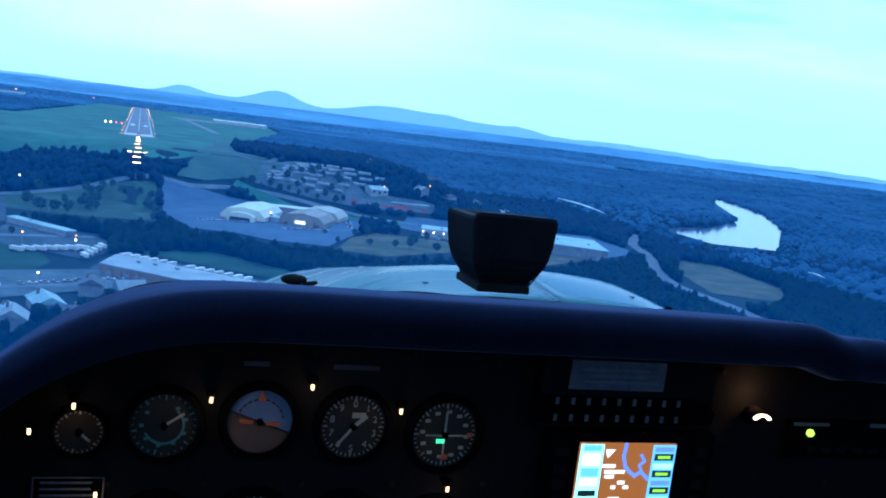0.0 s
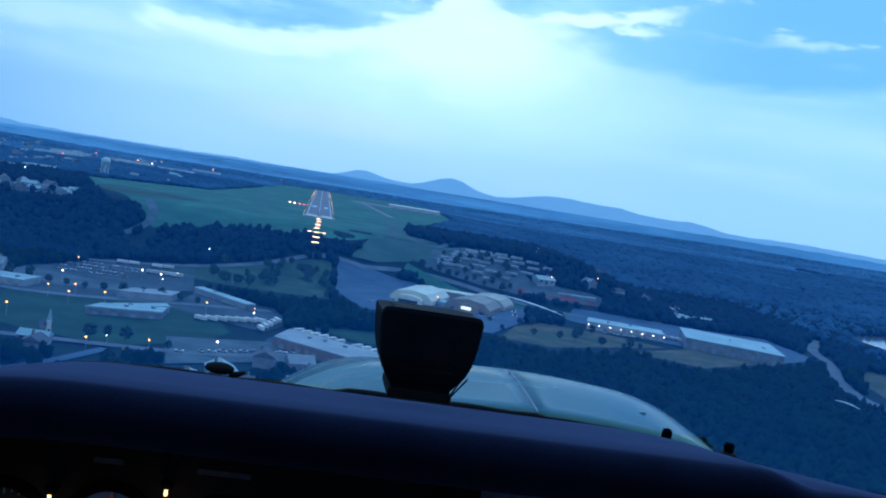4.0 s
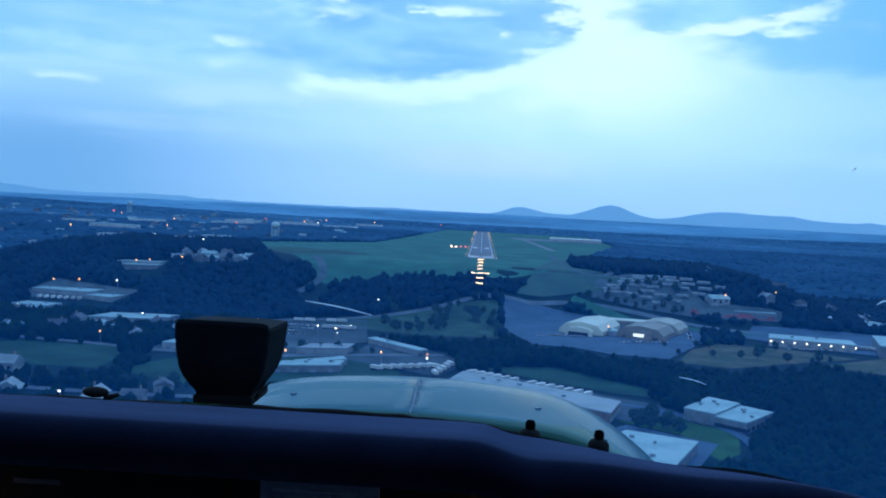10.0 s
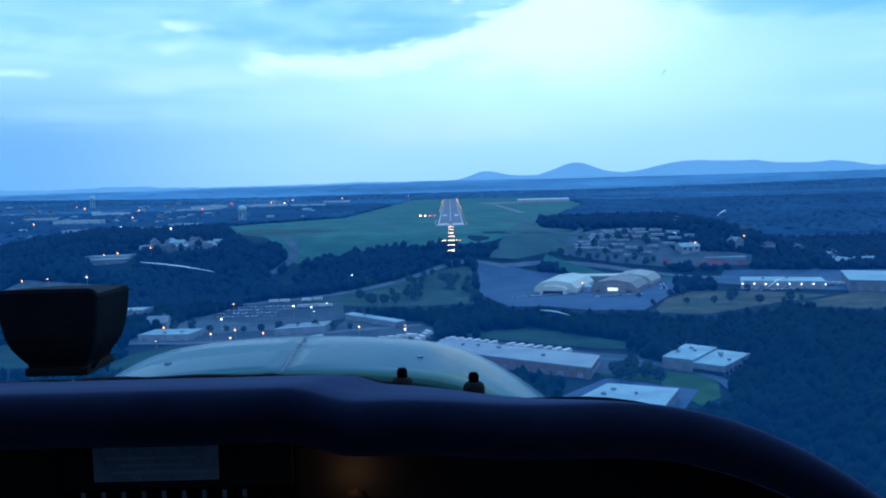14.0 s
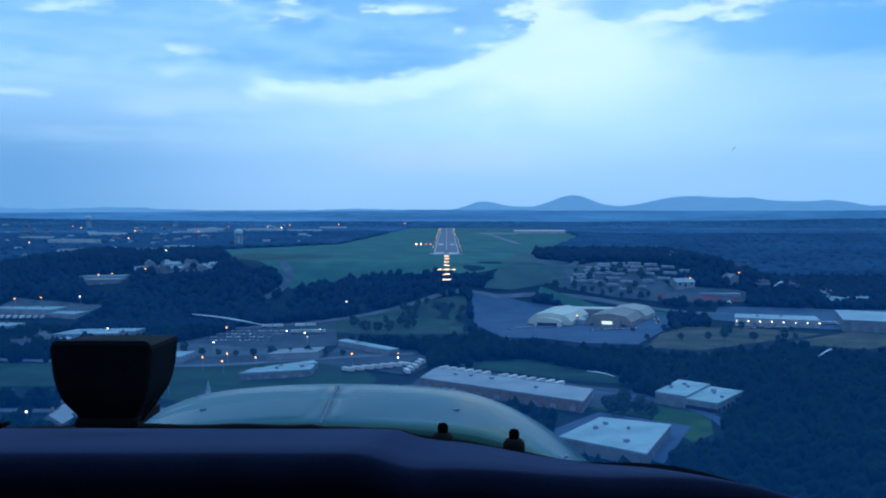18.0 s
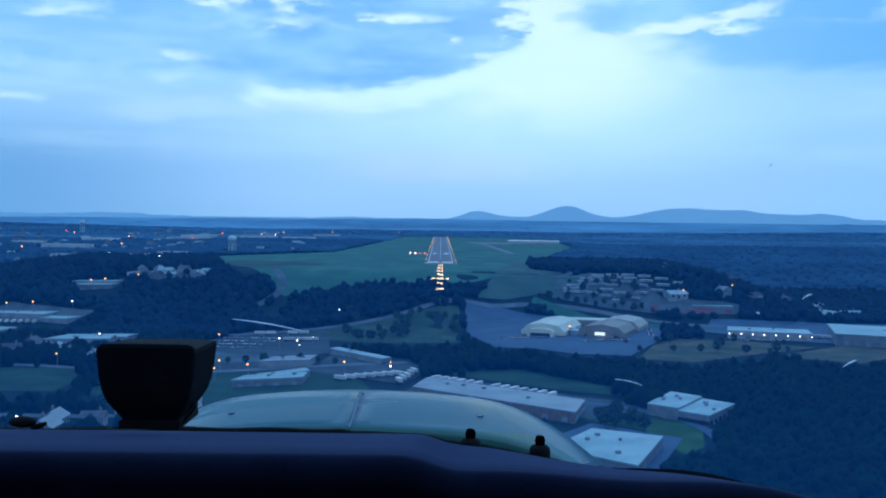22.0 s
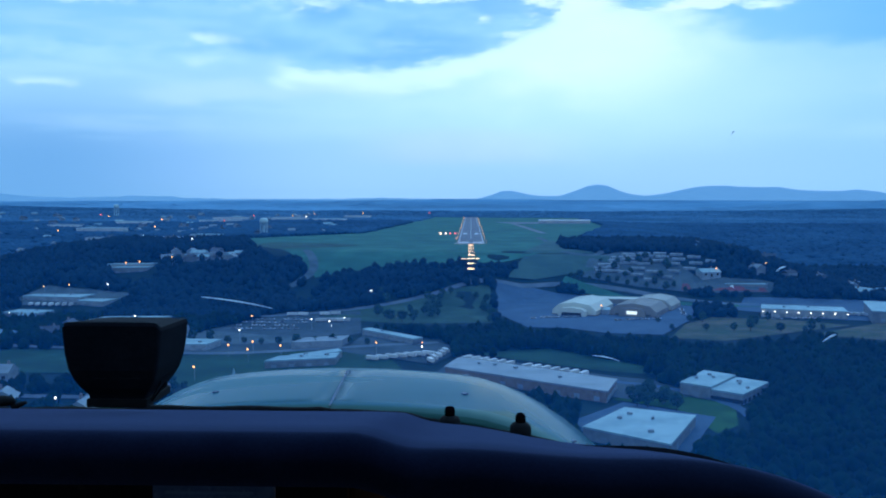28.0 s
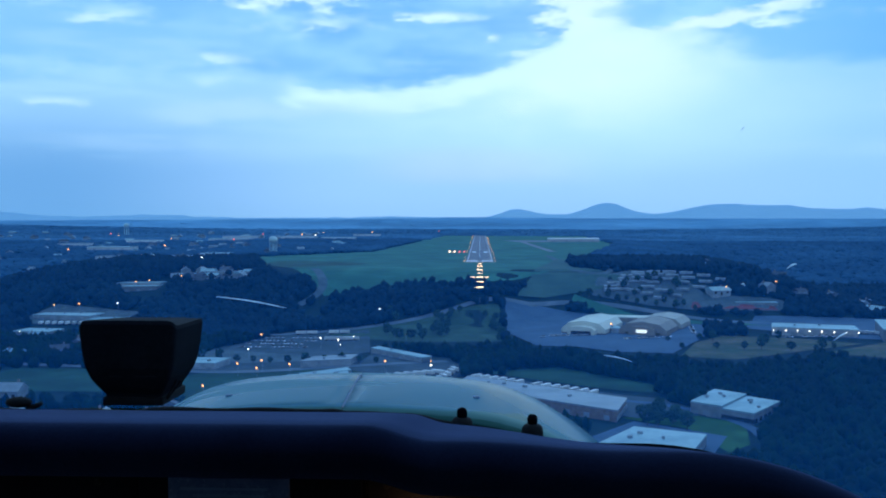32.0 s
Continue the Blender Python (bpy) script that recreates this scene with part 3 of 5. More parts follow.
# ---------------------------------------------------------------- far hills
def ridge(name, az0, az1, dist, crest, label, seed, material="hill"):
    """A long wooded hill seen far off: a mound with its crest line given by bumps (azimuth, width, height)."""
    n, rows = 120, 7
    v, f = [], []
    for j in range(rows):
        k = j / (rows - 1)
        for i in range(n):
            a = az0 + (az1 - az0) * i / (n - 1)
            top = sum(hh * math.exp(-(((a - c) / w) ** 2)) for c, w, hh in crest)
            top += 5.0 * noise.noise((a * 55, seed, 0)) + 2.5 * noise.noise((a * 190, seed, 3))
            edge = min(1, 6 * i / (n - 1), 6 * (n - 1 - i) / (n - 1))
            prof = math.sin(k * math.pi) ** 0.75
            d = dist + (k - 0.5) * 420
            x, y = d * math.sin(a), d * math.cos(a)
            v.append((x, y, gz(x, y) - 6 + max(0, top) * edge * prof + 3 * noise.noise((a * 120, k * 9, seed))))
    for j in range(rows - 1):
        for i in range(n - 1):
            a = j * n + i
            f.append((a, a + 1, a + n + 1, a + n))
    return tagged(obj(name, v, f, M[material], True), label, "hill", kind="structure")


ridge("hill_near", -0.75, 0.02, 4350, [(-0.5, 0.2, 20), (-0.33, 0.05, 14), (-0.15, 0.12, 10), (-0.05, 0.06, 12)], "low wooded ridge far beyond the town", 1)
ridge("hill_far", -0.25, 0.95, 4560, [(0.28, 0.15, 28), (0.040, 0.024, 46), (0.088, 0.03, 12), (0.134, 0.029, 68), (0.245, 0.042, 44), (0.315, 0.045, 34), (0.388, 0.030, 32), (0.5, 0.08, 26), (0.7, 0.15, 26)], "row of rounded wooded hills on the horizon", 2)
ridge("hill_front", 0.05, 1.0, 3900, [(0.3, 0.12, 16), (0.5, 0.15, 26), (0.8, 0.2, 20)], "low dark wooded ridge before the hills", 3, "far_haze_leaf")
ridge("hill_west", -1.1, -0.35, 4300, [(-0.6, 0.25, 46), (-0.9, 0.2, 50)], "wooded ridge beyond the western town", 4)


# ---------------------------------------------------------------- buildings
def vault(width, length, eave, rise, n=4):
    """A polygonal barrel roof shell along +y, with its gable ends."""
    bm = bmesh.new()
    prof = [(-width / 2, 0.0), (-width / 2, eave)]
    for i in range(1, n):
        a = math.pi * i / n
        prof.append((-width / 2 * math.cos(a), eave + rise * math.sin(a)))
    prof += [(width / 2, eave), (width / 2, 0.0)]
    a = [bm.verts.new((x, 0, z)) for x, z in prof]
    b = [bm.verts.new((x, length, z)) for x, z in prof]
    for i in range(len(prof) - 1):
        bm.faces.new((a[i], a[i + 1], b[i + 1], b[i]))
    bm.faces.new(a)
    bm.faces.new(b[::-1])
    return bm


def moved(bm, x, y, z, turn=0):
    bmesh.ops.transform(bm, matrix=pose(x, y, z, 0, 0, turn), verts=bm.verts)
    return bm


def hangar(at, turn, width, length, material, label, porch, lit):
    t = thing("hangar", (*at, gz(*at) + 0.4), label, "hangar", "hangars on the lot", turn)
    part("shell", vault(width, length, 4.2, 7.0), material, t)
    part("plinth", box((width + 1.2, length + 1.2, 1.2), (0, length / 2, 0.3)), M["brick"], t, "dark brick plinth")
    if porch:
        p = part("porch", moved(vault(width * 0.62, 9, 4.2, 3.2), 0, -8.5, 0), material, t)
        part("porch_opening", box((width * 0.45, 0.3, 3.2), (0, -8.6, 1.7)), M["dark_open"], p, "dark porch opening")
    else:
        part("canopy", moved(vault(width * 0.55, 5, 5.0, 2.6), 0, -4.5, 0), material, t)
    if lit:
        part("lit_doorway", box((width * 0.22, 0.4, 2.6), (0, -4.75, 3.6)), M["sign_lit"], t, "bright lit doorway panel")
        # warm light on the band is only its clay colour
        part("door_band", box((width * 0.75, 0.4, 2.0), (0, -0.4, 1.2)), M["clay"], t, "brick band coloured as if warmly lit")
    for k in range(1, 6):
        part("roof_rib", moved(vault(width + 0.3, 0.35, 4.25, 7.1), 0, k * length / 6, 0), material, t)
    return t


hangar((88, 796), -21, 38, 66, M["cream"], "cream barrel-roofed hangar with a vaulted porch", True, False)
hangar((137, 790), -23, 40, 46, M["tan"], "tan barrel-roofed hangar with a lit doorway", False, True)
hangar((160, 836), -23, 38, 42, M["putty"], "pale barrel-roofed hangar behind the tan one", False, False)


def flat_building(name, pts, height, roof, wall, label, category="warehouse", units=0, doors=0, group="", pane=None):
    """A flat-roofed building over a four-cornered plan, with parapet, roof units and doors along its near sides."""
    cx, cy = sum(p[0] for p in pts) / 4, sum(p[1] for p in pts) / 4
    base = min(gz(*p) for p in pts) + 0.4
    t = thing(name, (cx, cy, base), label, category, group)
    loc = [(x - cx, y - cy) for x, y in pts]
    CLEAR.append((np.array([(cx + x * 1.25, cy + y * 1.25) for x, y in loc]), 0.035))

    def prism(scale, z0, z1):
        bm = bmesh.new()
        a = [bm.verts.new((x * scale, y * scale, z0)) for x, y in loc]
        b = [bm.verts.new((x * scale, y * scale, z1)) for x, y in loc]
        for i in range(4):
            bm.faces.new((a[i], a[(i + 1) % 4], b[(i + 1) % 4], b[i]))
        bm.faces.new(b)
        bm.faces.new(a[::-1])
        return bm

    part("wall", prism(1.0, -3, height), wall, t)
    part("roof", prism(1.012, height + 0.01, height + 0.7), roof, t)
    rnd = random.Random(len(name) + units + int(cx))
    for _ in range(units):
        a, b = rnd.uniform(0.15, 0.85), rnd.uniform(0.2, 0.8)
        x = (loc[0][0] * (1 - a) + loc[3][0] * a) * (1 - b) + (loc[1][0] * (1 - a) + loc[2][0] * a) * b
        y = (loc[0][1] * (1 - a) + loc[3][1] * a) * (1 - b) + (loc[1][1] * (1 - a) + loc[2][1] * a) * b
        part("roof_unit", box((rnd.uniform(1.2, 2.4), rnd.uniform(1.2, 2.2), 1.2), (x, y, height + 1.2), turn=rnd.uniform(0, 90)), M["grey_roof"], t)
    order = sorted(range(4), key=lambda i: (loc[i][1] + loc[(i + 1) % 4][1]))
    for i in order[:2]:
        (x0, y0), (x1, y1) = loc[i], loc[(i + 1) % 4]
        ang = math.degrees(math.atan2(y1 - y0, x1 - x0))
        for k in range(doors):
            f = (k + 0.5) / doors
            part("door", box((3.2, 0.3, height * 0.45), ((x0 + (x1 - x0) * f) * 1.004, (y0 + (y1 - y0) * f) * 1.004, height * 0.23), turn=ang), pane or M["grey_roof"], t)
    return t


flat_building("warehouse", [(46.8, 384.9), (69.7, 421.1), (98.4, 406.9), (77.3, 358.2)], 4.5, M["white_roof"], M["wall"], "flat white-roofed warehouse with small roof vents", units=4, doors=2)
flat_building("warehouse", [(106.9, 475.6), (127.1, 509.1), (140.4, 495.7), (119.4, 463.7)], 5.6, M["white_roof"], M["wall"], "white low warehouse with the taller of two flat roofs", units=3, doors=3)
flat_building("warehouse", [(119.6, 463.5), (140.6, 495.5), (153.7, 482.3), (131.8, 451.8)], 4.5, M["white_roof"], M["wall"], "white low warehouse front with a row of dark windows", units=3, doors=6, pane=M["dark_open"])
flat_building("warehouse", [(-14.2, 517.7), (-6.6, 549.1), (76.0, 485.4), (66.5, 454.1)], 5, M["grey_roof"], M["brick"], "long grey-roofed warehouse with loading bays", units=4, doors=9)
flat_building("shed", [(-79, 676), (-74, 684), (-33, 637), (-39, 630)], 3.5, M["white_roof"], M["wall"], "long narrow white shed along the lot", "shed", 1, 6)
flat_building("shed", [(-108, 553), (-110, 563), (-84, 587), (-80, 577)], 3.5, M["white_roof"], M["wall"], "narrow white shed beside the field", "shed", 1, 4)
flat_building("warehouse", [(-362, 918), (-358, 932), (-318, 938), (-320, 924)], 4, M["white_roof"], M["wall"], "long low white building among the trees", "warehouse", 2, 4)
flat_building("warehouse", [(-318, 950), (-316, 960), (-284, 966), (-284, 955)], 4, M["white_roof"], M["wall"], "long low white building beside the airfield woods", "warehouse", 1, 4)
flat_building("warehouse", [(-278, 958), (-276, 968), (-250, 974), (-250, 964)], 4, M["grey_roof"], M["wall"], "low grey building beside the airfield woods", "warehouse", 1, 3)
flat_building("store", [(-120.0, 537.6), (-115.2, 554.9), (-80.7, 568.3), (-80.7, 551.1)], 4, M["white_roof"], M["wall"], "low white-roofed store beside the lot", "store", 2, 4)
flat_building("warehouse", [(246.5, 797.2), (256.3, 827.6), (319.0, 808.1), (311.1, 777.8)], 6, M["white_roof"], M["wall"], "white warehouse with a row of wall lamps", units=2, doors=6)
flat_building("warehouse", [(322.8, 758.0), (345.8, 830.0), (419.7, 800.5), (396.5, 724.8)], 9, M["white_roof"], M["wall"], "big white steel warehouse", units=3, doors=5)
flat_building("works", [(-405.0, 830.0), (-398.0, 858.0), (-345.0, 852.0), (-350.0, 822.0)], 5, M["white_roof"], M["wall"], "pale factory with white roofs", "factory", 4, 5)
flat_building("works", [(-350.0, 818.0), (-345.0, 846.0), (-318.0, 840.0), (-325.0, 812.0)], 4, M["white_roof"], M["wall"], "low pale annexe of the factory", "factory", 1, 3)
flat_building("shed", [(-388.0, 760.0), (-384.0, 780.0), (-352.0, 776.0), (-356.0, 756.0)], 4, M["white_roof"], M["wall"], "low pale shed beside the factory", "shed", 1, 2)
flat_building("terminal", [(150, 2090), (158, 2150), (270, 2150), (265, 2090)], 7, M["trailer"], M["trailer"], "pale airfield terminal sheds", "terminal", 2, 4)
flat_building("depot", [(-354, 905), (-350, 922), (-318, 930), (-320, 912)], 5, M["white_roof"], M["wall"], "low pale depot with two lamps among trees", "depot", 2, 3)
flat_building("store", [(-205.0, 600.0), (-200.0, 622.0), (-168.0, 620.0), (-172.0, 598.0)], 4, M["white_roof"], M["wall"], "small white-roofed store beside the parking lot", "store", 2, 4)
flat_building("store", [(-118.0, 608.0), (-112.0, 630.0), (-84.0, 640.0), (-86.0, 618.0)], 4, M["grey_roof"], M["wall"], "small grey-roofed store beside the valley road", "store", 2, 4)
flat_building("depot", [(-300.0, 705.0), (-292.0, 735.0), (-240.0, 742.0), (-246.0, 712.0)], 4, M["white_roof"], M["wall"], "pale depot with a white roof beside the woods", "depot", 3, 4)
flat_building("pavilion", [(250, 922), (252, 932), (290, 930), (290, 920)], 4, M["white_roof"], M["wall"], "low white pavilion behind the red track", "pavilion", 0, 4)
flat_building("link_building", [(104, 872), (110, 890), (180, 880), (174, 862)], 6, M["cream"], M["tan"], "long low cream link building behind the hangars", "building", 0, 6)
flat_building("kiosk", [(112, 800), (113, 818), (121, 816), (120, 798)], 4, M["white_roof"], M["wall"], "small white shed between the hangars", "shed", 2, 1)
sheet("running_track", [(205, 914), (209, 926), (285, 925), (288, 912)], M["red"], "red track beside the home park", "track", 1.1, clear=False)


def make_house(seed):
    rnd = random.Random(seed)
    w, d, e, r = rnd.uniform(9, 13), rnd.uniform(7, 9), rnd.uniform(3, 5), rnd.uniform(2.0, 3.2)
    t = thing("house", (0, -3000, 0), "small pale house with a pitched shingle roof", "house", "houses of the valley")
    part("wall", box((w, d, e + 2), (0, 0, e / 2 - 1)), M["wall"], t)
    bm = bmesh.new()
    o = 0.5
    p = [(-w / 2 - o, -d / 2 - o, e - 0.2), (w / 2 + o, -d / 2 - o, e - 0.2), (w / 2 + o, d / 2 + o, e - 0.2), (-w / 2 - o, d / 2 + o, e - 0.2), (-w / 2 - o, 0, e + r), (w / 2 + o, 0, e + r)]
    vs = [bm.verts.new(q) for q in p]
    for f in ((0, 1, 5, 4), (2, 3, 4, 5), (0, 4, 3), (1, 2, 5), (3, 2, 1, 0)):
        bm.faces.new([vs[i] for i in f])
    roof = part("roof", bm, (M["grey_roof"], M["dark_roof"], M["white_roof"])[seed % 3], t)
    part("chimney", box((0.8, 0.8, 2.0), (w * 0.25, d * 0.2, e + r)), M["brick"], roof)
    part("door", box((1.1, 0.15, 2.1), (0, -d / 2 - 0.04, 1.05)), M["dark_open"], t)
    for k in (-0.32, 0.32):
        part("window", box((1.4, 0.15, 1.3), (w * k, -d / 2 - 0.04, 1.7)), M["dark_open"], t)
    return t


houses = [make_house(s) for s in (1, 2, 3)]
rnd = random.Random(11)
PLACES = []


def inside(px, py, poly):
    k = np.zeros(len(px), bool)
    j = len(poly) - 1
    for i in range(len(poly)):
        (xi, yi), (xj, yj) = poly[i], poly[j]
        c = ((yi > py) != (yj > py)) & (px < (xj - xi) * (py - yi) / (yj - yi + 1e-9) + xi)
        k ^= c
        j = i
    return k


def free(x, y, gap=0.0):
    a, b = np.array([x]), np.array([y])
    return not any(inside(a, b, c)[0] for c, _ in CLEAR) and all((x - q[0]) ** 2 + (y - q[1]) ** 2 > gap * gap for q in PLACES)


def settle(count, x0, x1, y0, y1, gap, kinds, scale=(1, 1.4)):
    made = 0
    for _ in range(count * 12):
        if made == count:
            break
        x, y = rnd.uniform(x0, x1), rnd.uniform(y0, y1)
        if free(x, y, gap):
            h = copy_thing(rnd.choice(kinds), pose(x, y, gz(x, y), 0, 0, rnd.choice((0, 90, 20, 110, 160)) + rnd.uniform(-8, 8)))
            k = rnd.uniform(*scale)
            h.scale = (k, k, k)
            PLACES.append((x, y))
            made += 1


settle(70, -330, 8, 270, 470, 17, houses)
settle(26, -460, -210, 480, 760, 22, houses)
settle(50, -900, -230, 1080, 1900, 34, houses, (1.0, 1.5))
settle(40, -1500, -500, 1900, 3000, 60, houses, (1.1, 1.7))
settle(12, -320, -240, 945, 975, 11, houses, (0.9, 1.2))
settle(14, 200, 420, 930, 1100, 26, houses, (1.2, 1.7))
for h in houses:
    x, y = -60 - 30 * houses.index(h), 300
    h.matrix_basis = pose(x, y, gz(x, y), 0, 0, 20)
    PLACES.append((x, y))


def make_mobile_home():
    t = thing("mobile_home", (0, -3000, 0), "long narrow pale mobile home in a curved row", "mobile home", "homes of the park")
    part("wall", box((4.2, 13, 2.2), (0, 0, 1.2)), M["grey_roof"], t)
    bm = bmesh.new()
    v = [bm.verts.new(p) for p in ((-2.4, -6.8, 2.31), (2.4, -6.8, 2.31), (2.4, 6.8, 2.31), (-2.4, 6.8, 2.31), (0, -6.8, 2.9), (0, 6.8, 2.9))]
    for f in ((0, 1, 4), (1, 2, 5, 4), (2, 3, 5), (3, 0, 4, 5), (3, 2, 1, 0)):
        bm.faces.new([v[i] for i in f])
    part("roof", bm, M["grey_roof"], t)
    part("door", box((0.12, 1.0, 1.9), (-2.12, 1.0, 1.1)), M["dark_open"], t)
    for k in (-4.2, -1.6, 4.4):
        part("window", box((0.12, 1.2, 0.8), (-2.12, k, 1.6)), M["dark_open"], t)
    return t


mobile = make_mobile_home()
first = True


def bend(row, f):
    """Place along a curved row of the park."""
    return 120 + 8 * row + (70 + 6 * row) * f, 934 + 8.0 * row + 24 * math.sin(math.pi * (0.12 + 0.72 * f)) - 26 * f


for row in range(6):
    for i in range(6):
        f = (i + 0.3 * (row % 2)) / 6
        (x, y), (x1, y1) = bend(row, f), bend(row, f + 0.02)
        if (i * 3 + row * 5) % 11 == 0:
            continue
        at = pose(x, y, gz(x, y) + 0.9, 0, 0, math.degrees(math.atan2(y1 - y, x1 - x)) - 90 + (i * 7 + row) % 9 - 4)
        PLACES.append((x, y))
        if first:
            mobile.matrix_basis, first = at, False
        else:
            copy_thing(mobile, at)


# long pale town buildings far to the west
for i, (x, y, w, d) in enumerate([(-560, 1500, 60, 24), (-470, 1420, 44, 20), (-640, 1640, 80, 26), (-380, 1330, 40, 16), (-400, 1215, 34, 14), (-760, 1900, 90, 30), (-900, 2050, 70, 30), (-620, 2300, 100, 30), (-480, 2450, 90, 30), (-360, 2350, 80, 26), (-700, 1250, 60, 22), (-620, 1060, 54, 22), (-540, 930, 60, 26), (-800, 2195, 75, 30), (-650, 2540, 100, 40), (-520, 2620, 80, 30), (-330, 2700, 70, 26), (-1000, 1750, 80, 30), (-900, 1500, 60, 24)]):
    flat_building("town_block", [(x - w / 2, y - d / 2), (x - w / 2 + 6, y + d / 2), (x + w / 2 + 6, y + d / 2), (x + w / 2, y - d / 2)], 4 + i % 3, M["white_roof"] if i % 2 else M["grey_roof"], M["trailer"], "long pale town building among trees", "building", 1, 3, "town buildings")
    CLEAR.append((np.array([(x - w / 2 - 8, y - d / 2 - 16), (x - w / 2, y + d / 2 + 4), (x + w / 2 + 8, y + d / 2 + 4), (x + w / 2 + 4, y - d / 2 - 16)]), 0.03))


def church(x, y):
    t = thing("church", (x, y, gz(x, y)), "white village church with a tall pointed steeple", "church", turn=30)
    t.scale = (0.45, 0.45, 0.45)
    part("nave", box((10, 20, 8), (0, 8, 3)), M["wall"], t)
    bm = bmesh.new()
    v = [bm.verts.new(p) for p in ((-5.6, -2.4, 6.8), (5.6, -2.4, 6.8), (5.6, 18.4, 6.8), (-5.6, 18.4, 6.8), (0, -2.4, 11), (0, 18.4, 11))]
    for f in ((0, 1, 4), (1, 2, 5, 4), (2, 3, 5), (3, 0, 4, 5), (3, 2, 1, 0)):
        bm.faces.new([v[i] for i in f])
    part("roof", bm, M["dark_roof"], t)
    part("tower", box((4.4, 4.4, 14), (0, -3, 6)), M["trailer"], t)
    part("spire", tube(3.0, 0.1, 13, (0, -3, 19.5), n=8), M["white_roof"], t)
    part("door", box((1.8, 0.2, 3), (0, -5.3, 1.5)), M["dark_open"], t)
    PLACES.append((x, y))


church(-124, 481)
PLACES.append((-124, 494))


def water_tower(x, y, k):
    t = thing("water_tower", (x, y, gz(x, y)), "pale blue water tower on steel legs", "water tower", "water towers")
    t.scale = (k, k, k)
    part("tank", lathe([(0.3, 17.0), (4.4, 18.4), (6.2, 20.5), (6.4, 23.0), (5.4, 25.6), (2.6, 27.3), (0.2, 27.8)], n=24), M["tank"], t, smooth=True)
    part("riser", tube(0.9, 0.9, 18, (0, 0, 9), n=12), M["tank"], t)
    for i in range(6):
        a = i * math.pi / 3
        part("leg", tube(0.45, 0.4, 21, (5.4 * math.cos(a), 5.4 * math.sin(a), 10), (0, 0, 0), n=8), M["tank"], t)
    part("walkway", lathe([(6.5, 20.3), (7.2, 20.3), (7.2, 20.6), (6.5, 20.6)], n=24), M["steel"], t)
    PLACES.append((x, y))


water_tower(-308, 1383, 1.0)
water_tower(-1103, 2880, 1.35)


def make_car():
    t = thing("car", (0, -3000, 0), "parked car on the lot", "car", "parked cars")
    part("body", box((1.8, 4.4, 0.7), (0, 0, 0.65), 0.15), M["car"], t)
    part("cabin", box((1.6, 2.3, 0.6), (0, -0.2, 1.25), 0.12, taper=0.85), M["dark_open"], t)
    for sx in (-0.8, 0.8):
        for sy in (-1.4, 1.4):
            part("wheel", tube(0.33, 0.33, 0.22, (sx, sy, 0.33), (0, 90, 0), 12), M["rubber"], t)
    return t


car = make_car()
spots = [(60 + 3.2 * i, 776 + 0.8 * i) for i in range(10)] + [(118 + 3.4 * i, 760 + 1.2 * i) for i in range(12)] + [(182 + 1.0 * i, 800 + 6 * i) for i in range(8)]
spots += [(-180 + 6 * (i % 9), 700 + 18 * (i // 9)) for i in range(36)] + [(250 + 6 * i, 776 + i) for i in range(8)]
spots += [(-58 + 5 * i, 470 + 3.2 * i) for i in range(12)]
for i, (x, y) in enumerate(spots):
    if i % 7 == 5:
        continue
    copy_thing(car, pose(x, y, gz(x, y) + 0.7, 0, 0, (70, 20, 95)[i % 3] + (i * 37) % 9))
car.matrix_basis = pose(52, 770, gz(52, 770) + 0.7, 0, 0, 70)


def make_trailer():
    t = thing("lorry_trailer", (0, -3000, 0), "white box trailer parked in a row", "trailer", "parked trailers")
    part("body", box((2.4, 8.2, 2.1), (0, 0, 1.95), 0.03), M["trailer"], t)
    part("chassis", box((1.2, 7.6, 0.3), (0, 0, 0.75)), M["rubber"], t)
    for sx in (-1.0, 1.0):
        for sy in (2.1, 3.2):
            part("wheel", tube(0.5, 0.5, 0.3, (sx, sy, 0.5), (0, 90, 0), 12), M["rubber"], t)
        part("landing_leg", box((0.15, 0.15, 0.9), (sx * 0.7, -2.6, 0.45)), M["steel"], t)
    return t


trailer = make_trailer()
spots = [(-2 + 5.0 * i, 569 - 3.85 * i, -38) for i in range(15)]
spots += [(-60 + 5.6 * i, 566 + 3.2 * i, 60) for i in range(8)] + [(-24 + 2 * i, 560 + 9 * i, 20) for i in range(5)]
spots += [(-150 + 9 * i, 778 + 1.2 * i, 95) for i in range(5)] + [(-120 + 4.8 * i, 742 + 0.5 * i, 80) for i in range(5)] + [(-395 + 6 * i, 812, 10) for i in range(8)] + [(300 + 5.5 * i, 806 - 1.6 * i, 20) for i in range(9)]
for i, (x, y, a) in enumerate(spots):
    if i % 8 == 6:
        continue
    at = pose(x, y, gz(x, y) + 0.65, 0, 0, a + (i * 29) % 7 - 3)
    if i == 0:
        trailer.matrix_basis = at
    else:
        copy_thing(trailer, at)


# ---------------------------------------------------------------- airfield lights and street lamps
def light_bar(x, y, z, n, gap, name, label, group, lamp, r, base):
    t = thing(name, (x, y, base), label, "approach light", group)
    part("crossarm", box((gap * (n - 1) + 0.6, 0.2, 0.2), (0, 0, z - base - 0.3)), M["rubber"], t)
    part("mast", tube(0.08, 0.05, max(0.3, z - base - 0.3), (0, 0, (z - base - 0.3) / 2), n=8), M["bark"], t)
    for i in range(n):
        part("lamp", blob(r, ((i - (n - 1) / 2) * gap, 0, z - base)), lamp, t)
    return t


